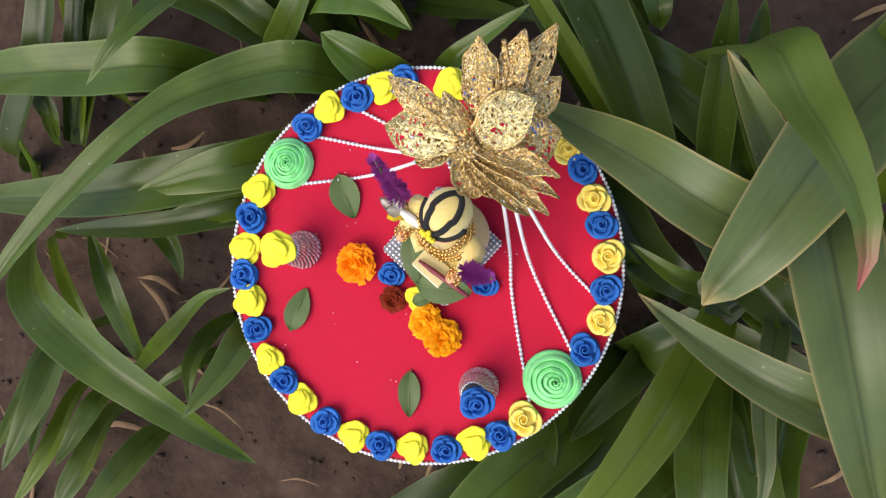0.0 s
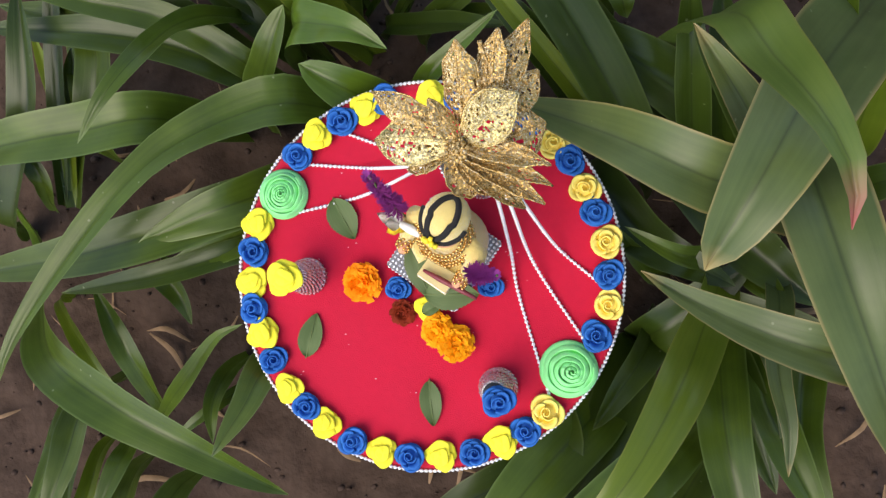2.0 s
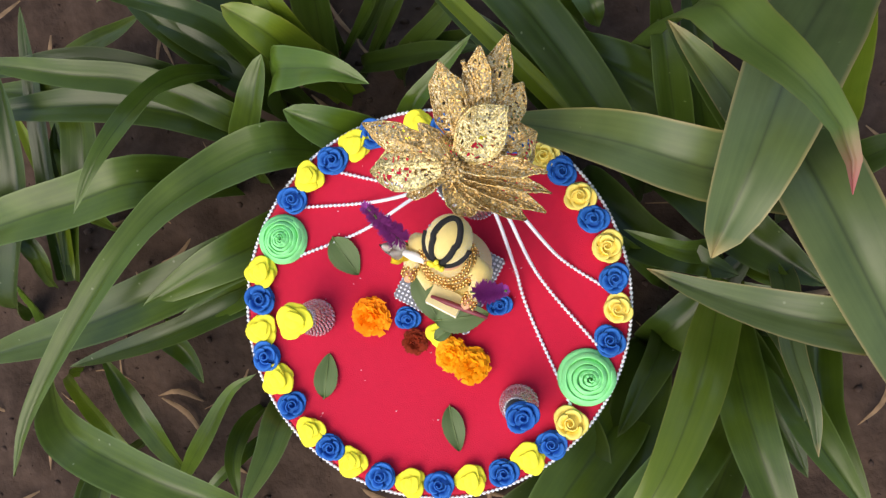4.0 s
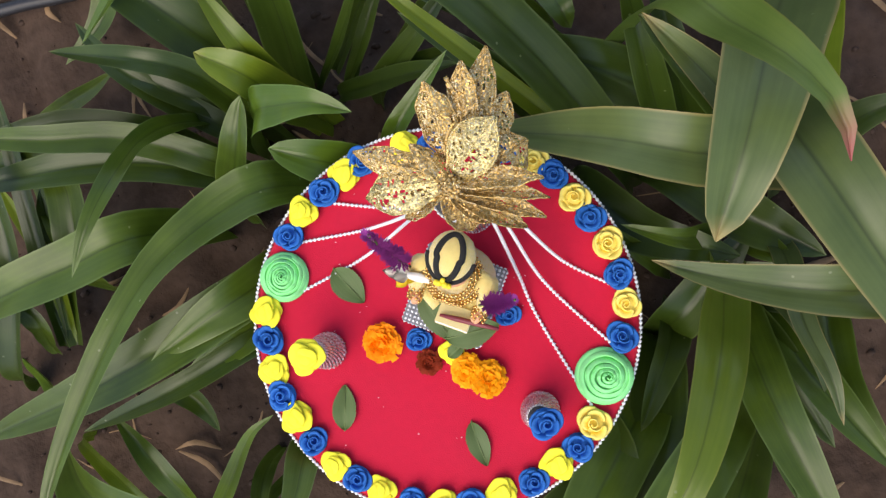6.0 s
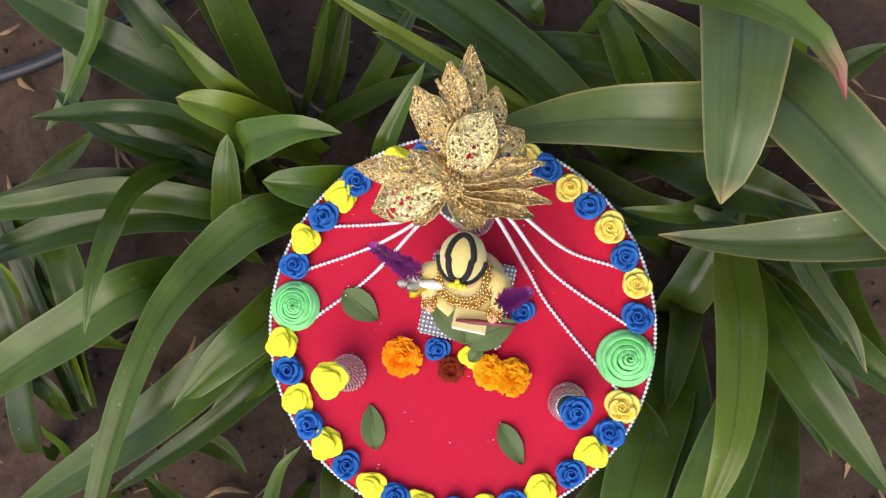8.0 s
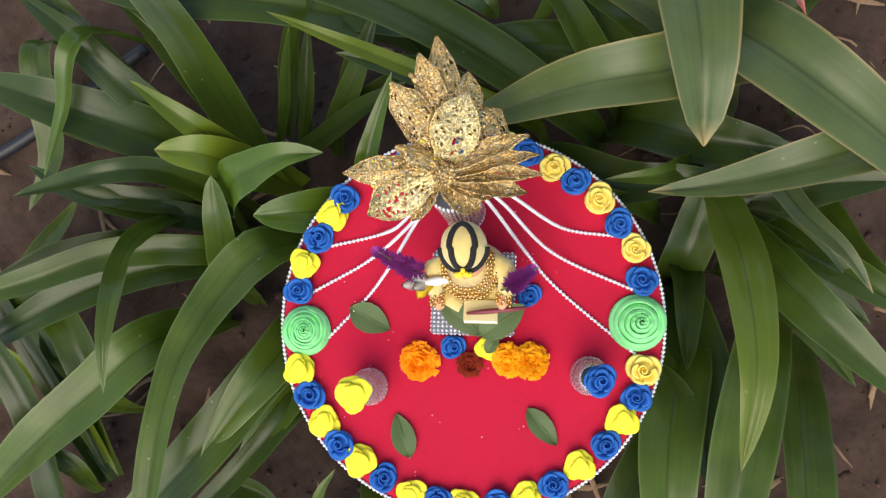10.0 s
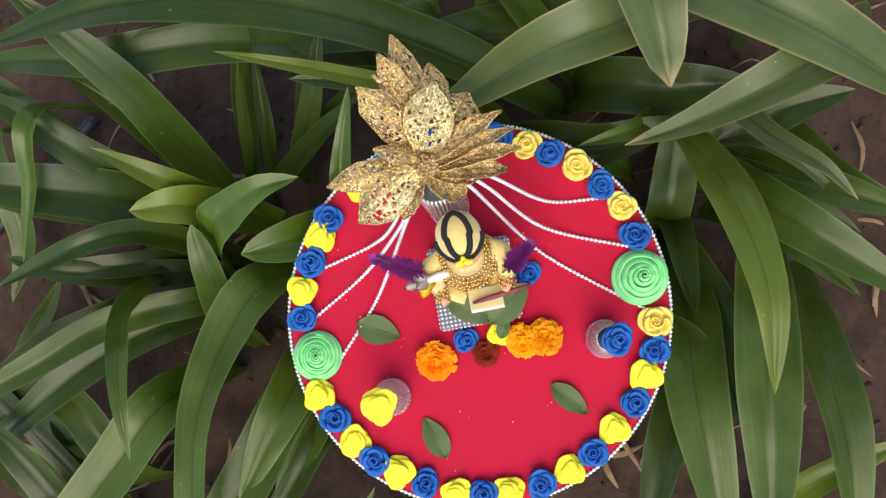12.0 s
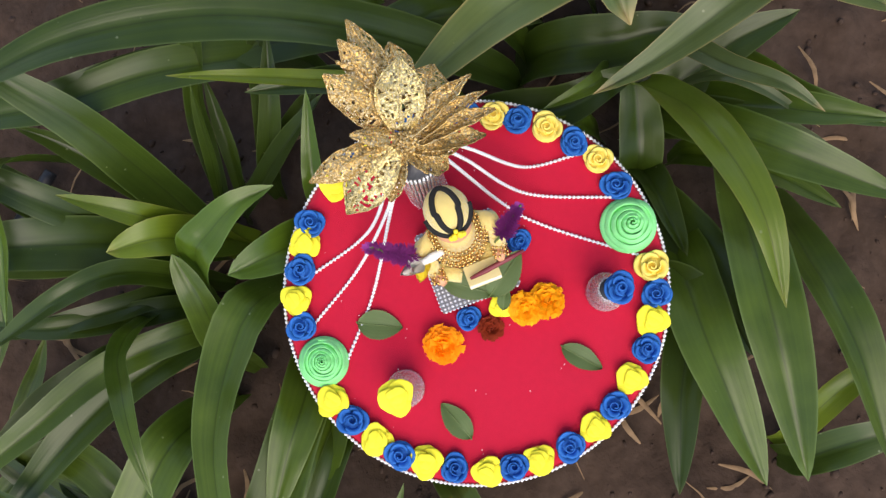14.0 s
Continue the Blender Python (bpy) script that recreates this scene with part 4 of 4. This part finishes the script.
def statue():
    """A small seated statue in a fuzzy yellow robe and a black-corded turban; one plain mesh."""
    mats = [FUZZ, BLACK, GOLD_BEAD, SKIN, LEMON, PEARL]
    bm = bmesh.new()
    # robe, legs and shoulders (front is towards -y)
    lathe(bm, [(0.025, 0.0), (0.029, 0.006), (0.027, 0.016), (0.022, 0.035), (0.020, 0.055), (0.017, 0.066), (0.010, 0.074)], 28, Matrix.Diagonal((1.12, 0.9, 1, 1)), 0)
    for sx in (-1, 1):
        tube(bm, [Vector((sx * 0.018, 0.0, 0.064)), Vector((sx * 0.030, -0.003, 0.052)), Vector((sx * 0.033, -0.014, 0.040)), Vector((sx * 0.030, -0.026, 0.036))], [0.010, 0.0105, 0.009, 0.006], 12, 0)
        tube(bm, [Vector((sx * 0.030, -0.024, 0.036)), Vector((sx * 0.029, -0.031, 0.037)), Vector((sx * 0.027, -0.037, 0.040))], [0.005, 0.0055, 0.003], 10, 3)
        for k in range(30):
            q = k * 2.4
            ball(bm, (sx * 0.0295 + 0.0062 * math.cos(q), -0.0235 - 0.0004 * k, 0.0372 + 0.0062 * math.sin(q)), 0.0017, 2)
        band = Matrix.Translation((sx * 0.0328, -0.016, 0.0395)) @ Matrix.Rotation(radians(70), 4, "X")
        tube(bm, [band @ Vector((0.0095 * math.cos(q), 0.0095 * math.sin(q), 0)) for q in np.linspace(0, 2 * math.pi, 20)], 0.0015, 6, 1)
        tube(bm, [Vector((sx * 0.012, -0.016, 0.008)), Vector((sx * 0.030, -0.022, 0.010)), Vector((sx * 0.010, -0.034, 0.009))], [0.011, 0.010, 0.007], 12, 0)
    # head
    ball(bm, (0, 0.003, 0.086), 0.0165, 3, 1.0, 3)
    # garlands of gold beads
    for n, r, z, drop in ((40, 0.021, 0.074, 0.016), (44, 0.024, 0.068, 0.024), (46, 0.026, 0.062, 0.030), (30, 0.018, 0.078, 0.010)):
        for k in range(n):
            a = 2 * math.pi * k / n
            ball(bm, (r * math.cos(a), r * math.sin(a) * 0.95 - 0.004, z - drop * max(-math.sin(a), 0) ** 1.5), 0.0019, 2)
    for k in range(36):
        a, r = k * 2.4, 0.0022 * math.sqrt(k)
        ball(bm, (r * math.cos(a), -0.024 - 0.2 * r, 0.046 + r * math.sin(a)), 0.0018, 2)
    # turban, a tall rounded cap with one cord in a loop over the top and one low on each side
    hat = Matrix.Translation((0, 0.012, 0.106)) @ Matrix.Rotation(radians(14), 4, "X") @ Matrix.Diagonal((0.93, 1.02, 0.98, 1))
    made = bmesh.ops.create_icosphere(bm, subdivisions=4, radius=0.0205, matrix=hat)
    for v in made["verts"]:
        v.co += 0.0006 * noise.noise_vector(v.co * 260)
    for f in {f for v in made["verts"] for f in v.link_faces}:
        f.material_index = 0

    def on_cap(x, y):
        return hat @ (0.0207 * Vector((x, y, math.sqrt(max(1 - x * x - y * y, 0.0)))))

    tube(bm, [on_cap(0.54 * math.sin(p) * (1.0 if math.cos(p) < 0 else 0.86), 0.06 - 0.86 * math.cos(p)) for p in np.linspace(0.10, 2 * math.pi - 0.10, 44)], 0.0027, 7, 1)
    for sx in (-1, 1):
        tube(bm, [on_cap(sx * math.sin(p) * 0.97, -math.cos(p) * 0.95 + 0.02) for p in np.linspace(0.10, 1.55, 18)], 0.0027, 7, 1)
    fl = hat @ Vector((0, -0.0190, 0.0095))
    for k in range(6):
        a = k * math.pi / 3
        ball(bm, fl + Vector((0.0052 * math.cos(a), -0.0026, 0.0050 * math.sin(a) + 0.002)), 0.0025, 4, 1.0, 2)
    ball(bm, fl + Vector((0, -0.002, 0.001)), 0.0018, 4)
    ball(bm, fl + Vector((0, 0.0006, 0.008)), 0.0024, 4)
    ob = part("seated_statue", bm, mats)
    ob.matrix_basis = pose(0.0330, 0.0320, TOP + 0.0148, 0, 0, -41)
    tagged(ob, "small seated statue in yellow robe, beads and black-corded turban", "statue")


def seat():
    """A low square seat covered with rows of rhinestones."""
    t = thing("rhinestone_seat", pose(0.0185, 0.016, TOP, 0, 0, 46.5), "low square seat covered in silver rhinestones under the statue", "seat")
    bm = bmesh.new()
    bmesh.ops.create_cube(bm, size=1, matrix=Matrix.Translation((0, 0, 0.0065)) @ Matrix.Diagonal((0.076, 0.076, 0.012, 1)))
    bmesh.ops.bevel(bm, geom=bm.edges[:], offset=0.0012, segments=2)
    part("block", bm, BACKING, t, smooth=False)
    bm = bmesh.new()
    n = 19
    for i in range(n):
        for j in range(n):
            p = Vector(((i - (n - 1) / 2) * 0.00392, (j - (n - 1) / 2) * 0.00392, 0.0128))
            bmesh.ops.create_cone(bm, segments=6, radius1=0.0018, radius2=0.0009, depth=0.0016, cap_ends=True, matrix=Matrix.Translation(p))
    for side in range(4):
        for i in range(n):
            for z in (0.003, 0.0068, 0.0106):
                m = Matrix.Rotation(side * math.pi / 2, 4, "Z") @ Matrix.Translation(((i - (n - 1) / 2) * 0.00392, -0.0384, z)) @ Matrix.Rotation(math.pi / 2, 4, "X")
                bmesh.ops.create_cone(bm, segments=6, radius1=0.0018, radius2=0.0009, depth=0.0016, cap_ends=True, matrix=m)
    tagged(part("rhinestone_rows", bm, STONE, t, "rows of small faceted silver stones", smooth=False), kind="stuff")


def offerings():
    """Book, stick, white flower and petals before the statue."""
    t = thing("small_book", pose(0.013, -0.003, TOP + 0.0335) @ pose(0, 0, 0, -14, 0, -43), "small open book with white pages on the statue's lap", "book")
    for name, size, z, mat in (("pages", (0.0300, 0.0186, 0.0080), 0.0, PAPER), ("cover", (0.0305, 0.0190, 0.0012), 0.0045, CREAM), ("back_cover", (0.0305, 0.0190, 0.0012), -0.0045, CREAM)):
        bm = bmesh.new()
        bmesh.ops.create_cube(bm, size=1, matrix=Matrix.Translation((0, 0, z)) @ Matrix.Diagonal((*size, 1)))
        bmesh.ops.bevel(bm, geom=bm.edges[:], offset=0.0004, segments=1)
        part(name, bm, mat, t, smooth=False)
    bm = bmesh.new()
    a, b = Vector((0.003, 0.004, 0.2425)), Vector((0.046, -0.028, 0.2475))
    tube(bm, [a, a.lerp(b, 0.3), a.lerp(b, 0.7), b], [0.0014, 0.0026, 0.0024, 0.0016], 8)
    tagged(part("writing_stick", bm, MAROON), "thin maroon wooden stick lying across the book", "stick")
    t = thing("white_flower", pose(-0.004, 0.045, TOP + 0.078), "small white and yellow tubular flower beside the statue", "flower")
    for k, (tip, mat) in enumerate((((-0.018, 0.012, 0.004), WHITE), ((-0.016, -0.004, -0.014), LEMON), ((-0.004, 0.016, 0.008), WHITE), ((-0.012, 0.002, 0.008), WHITE), ((-0.006, -0.006, -0.016), LEMON))):
        bm = bmesh.new()
        d = Vector(tip)
        s = d.cross(Vector((0.2, 0.1, 1))).normalized()
        sheet(bm, [[d * v - s * 0.006 * math.sin(math.pi * (v * 0.9 + 0.08)), d * v + Vector((0, 0, 0.0015)), d * v + s * 0.006 * math.sin(math.pi * (v * 0.9 + 0.08))] for v in np.linspace(0, 1, 7)])
        bmesh.ops.solidify(bm, geom=bm.faces[:], thickness=0.0006)
        part("petal", bm, mat, t)
    bm = bmesh.new()
    tube(bm, [Vector((0, 0, 0)), Vector((0.008, -0.006, 0.002)), Vector((0.016, -0.012, 0.006))], [0.003, 0.0042, 0.003], 8)
    part("tube", bm, WHITE, t)


red_board()
corner = [(-0.002 + 0.1805 * math.cos(x), -0.001 + 0.1805 * math.sin(x), TOP - 0.0005) for x in np.linspace(0, 2 * math.pi, 73)]
pearl_string("pearl_border", corner, 0.0040, "string of small white pearls glued round the board's rim")
STRAND = "string of small white pearls from pillar to rim"
for pts in (
    [(0.050, 0.094, 0.345), (0.016, 0.101, 0.262), (-0.010, 0.117, 0.206), (-0.056, 0.143, 0.2025)],
    [(0.046, 0.088, 0.345), (0.022, 0.091, 0.285), (-0.033, 0.105, 0.209), (-0.096, 0.120, 0.2025)],
    [(0.046, 0.082, 0.345), (0.028, 0.088, 0.295), (-0.046, 0.082, 0.209), (-0.112, 0.077, 0.2025)],
    [(0.078, 0.066, 0.345), (0.081, 0.053, 0.295), (0.080, 0.008, 0.218), (0.080, -0.034, 0.2025), (0.093, -0.128, 0.2025)],
    [(0.082, 0.070, 0.345), (0.090, 0.048, 0.295), (0.099, -0.007, 0.212), (0.134, -0.086, 0.2025)],
    [(0.086, 0.076, 0.345), (0.100, 0.048, 0.295), (0.121, 0.006, 0.210), (0.154, -0.033, 0.2025)],
):
    pearl_string("pearl_string", pts, 0.0040, STRAND, "pearl strings from the pillar")

seat()
statue()
offerings()
corded_pot("silver_pillar", 0.064, 0.080, 0.0180, 0.150, "tall silver-corded pillar holding up the gold flower")
gold_flower()
corded_pot("silver_pot", -0.1130, 0.016, 0.0168, 0.053, "small silver-corded pot with a yellow foam rose on top")
corded_pot("silver_pot", 0.0480, -0.1115, 0.0172, 0.048, "small silver-corded pot with a blue foam rose on top")

yellow = lobed_rose("yellow_rose", 0.0158, 0.012, FOAM_Y, "yellow craft-foam rose glued along the board's rim", "roses round the rim")
blue = foam_rose("blue_rose", 0.0160, 0.013, FOAM_B, "blue craft-foam rose glued along the board's rim", "roses round the rim", 7)
amber = foam_rose("amber_rose", 0.0158, 0.012, FOAM_A, "amber-yellow craft-foam rose glued along the board's rim", "roses round the rim", 6)
RIM = "B128.1 Y119 B109.6 Y100.8 B93.9 Y79 B69.5 Y60.5 B48 Y36.9 B29.4 Y19.7 B11.2 Y1.4 B-8.4 Y-18.1 B-28.4 Y-57.3 B-65.6 Y-74.3 B-83.7 Y-94.1 B-103.8 Y-113.5 B-122.8 Y-133.3 B-141.7 Y-150.1 B-160.5 Y-169.4 B-178.3 Y172.8 B163.1 Y154.4"
rng = random.Random(21)
used = {"Y": False, "B": False, "A": False}
for word in RIM.split():
    kind, angle = word[0], radians(float(word[1:]))
    r = 0.1665 + rng.uniform(-0.002, 0.002)
    m = pose(-0.002 + r * math.cos(angle), -0.001 + r * math.sin(angle), TOP + 0.0005, rng.uniform(-7, 7), rng.uniform(-7, 7), rng.uniform(0, 360))
    m = m @ Matrix.Diagonal([rng.uniform(0.93, 1.07)] * 3 + [1])
    if kind == "Y" and -60 < math.degrees(angle) < 45:
        kind = "A"
    rose = {"Y": yellow, "B": blue, "A": amber}[kind]
    if used[kind]:
        copy_thing(rose, m)
    else:
        rose.matrix_basis, used[kind] = m, True
top_y = tagged(copy_thing(yellow, pose(-0.1185, 0.0165, TOP + 0.0525, 0, -8, 80)), "large yellow craft-foam rose on a silver pot", group="roses on the pots")
top_y.scale = (1.06, 1.06, 1.0)
top_b = tagged(copy_thing(blue, pose(0.0505, -0.1170, TOP + 0.0475, 10, 4, 30)), "large blue craft-foam rose on a silver pot", group="roses on the pots")
top_b.scale = (0.98, 0.98, 1.0)
for x, y, rose, label in ((-0.030, -0.007, blue, "small blue craft-foam rose before the rhinestone seat"), (0.055, -0.018, blue, "small blue craft-foam rose beside the rhinestone seat"), (-0.006, -0.030, yellow, "yellow craft-foam rose before the rhinestone seat")):
    o = tagged(copy_thing(rose, pose(x, y, TOP + 0.001, 14, 8, 50 * x)), label, group="roses before the statue")
    o.scale = (0.80, 0.80, 0.85)

g1 = green_rosette("green_rosette", 0.0242, 0.015, 7.0, "large light green craft-foam rosette on the board's rim")
g1.matrix_basis = pose(-0.1245, 0.0965, TOP + 0.0005, 0, 0, 40)
g2 = green_rosette("green_rosette", 0.0266, 0.016, 5.6, "largest light green craft-foam rosette on the board's rim", -0.16)
g2.matrix_basis = pose(0.1135, -0.1045, TOP + 0.0005, 0, 0, 150)

marigold(-0.061, 0.002, TOP + 0.010, 0.0172, 8, 20, MARIGOLD, "orange_marigold", "bright orange marigold head lying on red felt", 1)
marigold(0.002, -0.052, TOP + 0.010, 0.0150, -12, 80, AMBER, "orange_marigold", "bright orange marigold head touching another marigold", 2)
marigold(0.017, -0.066, TOP + 0.010, 0.0160, 10, 130, AMBER, "orange_marigold", "bright orange marigold head touching another marigold", 3)
marigold(-0.028, -0.031, TOP + 0.007, 0.0115, 10, 70, RUST, "rust_marigold", "small dark rust-red marigold before the seat", 4)
CUT = "green toothed cut leaf lying flat on red felt"
sprig_leaf(-0.071, 0.064, TOP + 0.001, 0.043, 0.026, -70, CUT)
sprig_leaf(-0.119, -0.039, TOP + 0.001, 0.042, 0.021, 67, CUT)
sprig_leaf(-0.016, -0.118, TOP + 0.001, 0.042, 0.019, -93, CUT)
sprig_leaf(-0.003, 0.004, TOP + 0.0225, 0.052, 0.022, -80, "green toothed leaf lying under the small book", 14, 4)
sprig_leaf(0.022, -0.021, TOP + 0.0235, 0.050, 0.026, -8, "broad green toothed leaf hanging over the seat's edge", 10, -4)
sprig_leaf(0.002, -0.030, TOP + 0.0165, 0.022, 0.011, 20, "narrow green leaf end lying over a yellow foam rose", 0, -14)
celosia((0.000, 0.046, 0.258), (-0.015, 0.084, 0.334), 0.0125, 5)
celosia((0.040, -0.004, 0.262), (0.071, -0.010, 0.307), 0.0120, 6)


def specks():
    """Scattered glitter that fell on the felt."""
    rng = random.Random(8)
    bm = bmesh.new()
    for _ in range(40):
        r, a = 0.155 * math.sqrt(rng.random()), rng.uniform(0, 6.283)
        s = rng.uniform(0.0002, 0.0006)
        bmesh.ops.create_icosphere(bm, subdivisions=1, radius=1, matrix=pose(r * math.cos(a), r * math.sin(a), TOP + 0.0008) @ Matrix.Diagonal((s * 1.5, s, s * 0.6, 1)))
    tagged(part("glitter_specks", bm, WHITE), "pale specks of glitter scattered on the red felt", "glitter", kind="stuff")


specks()
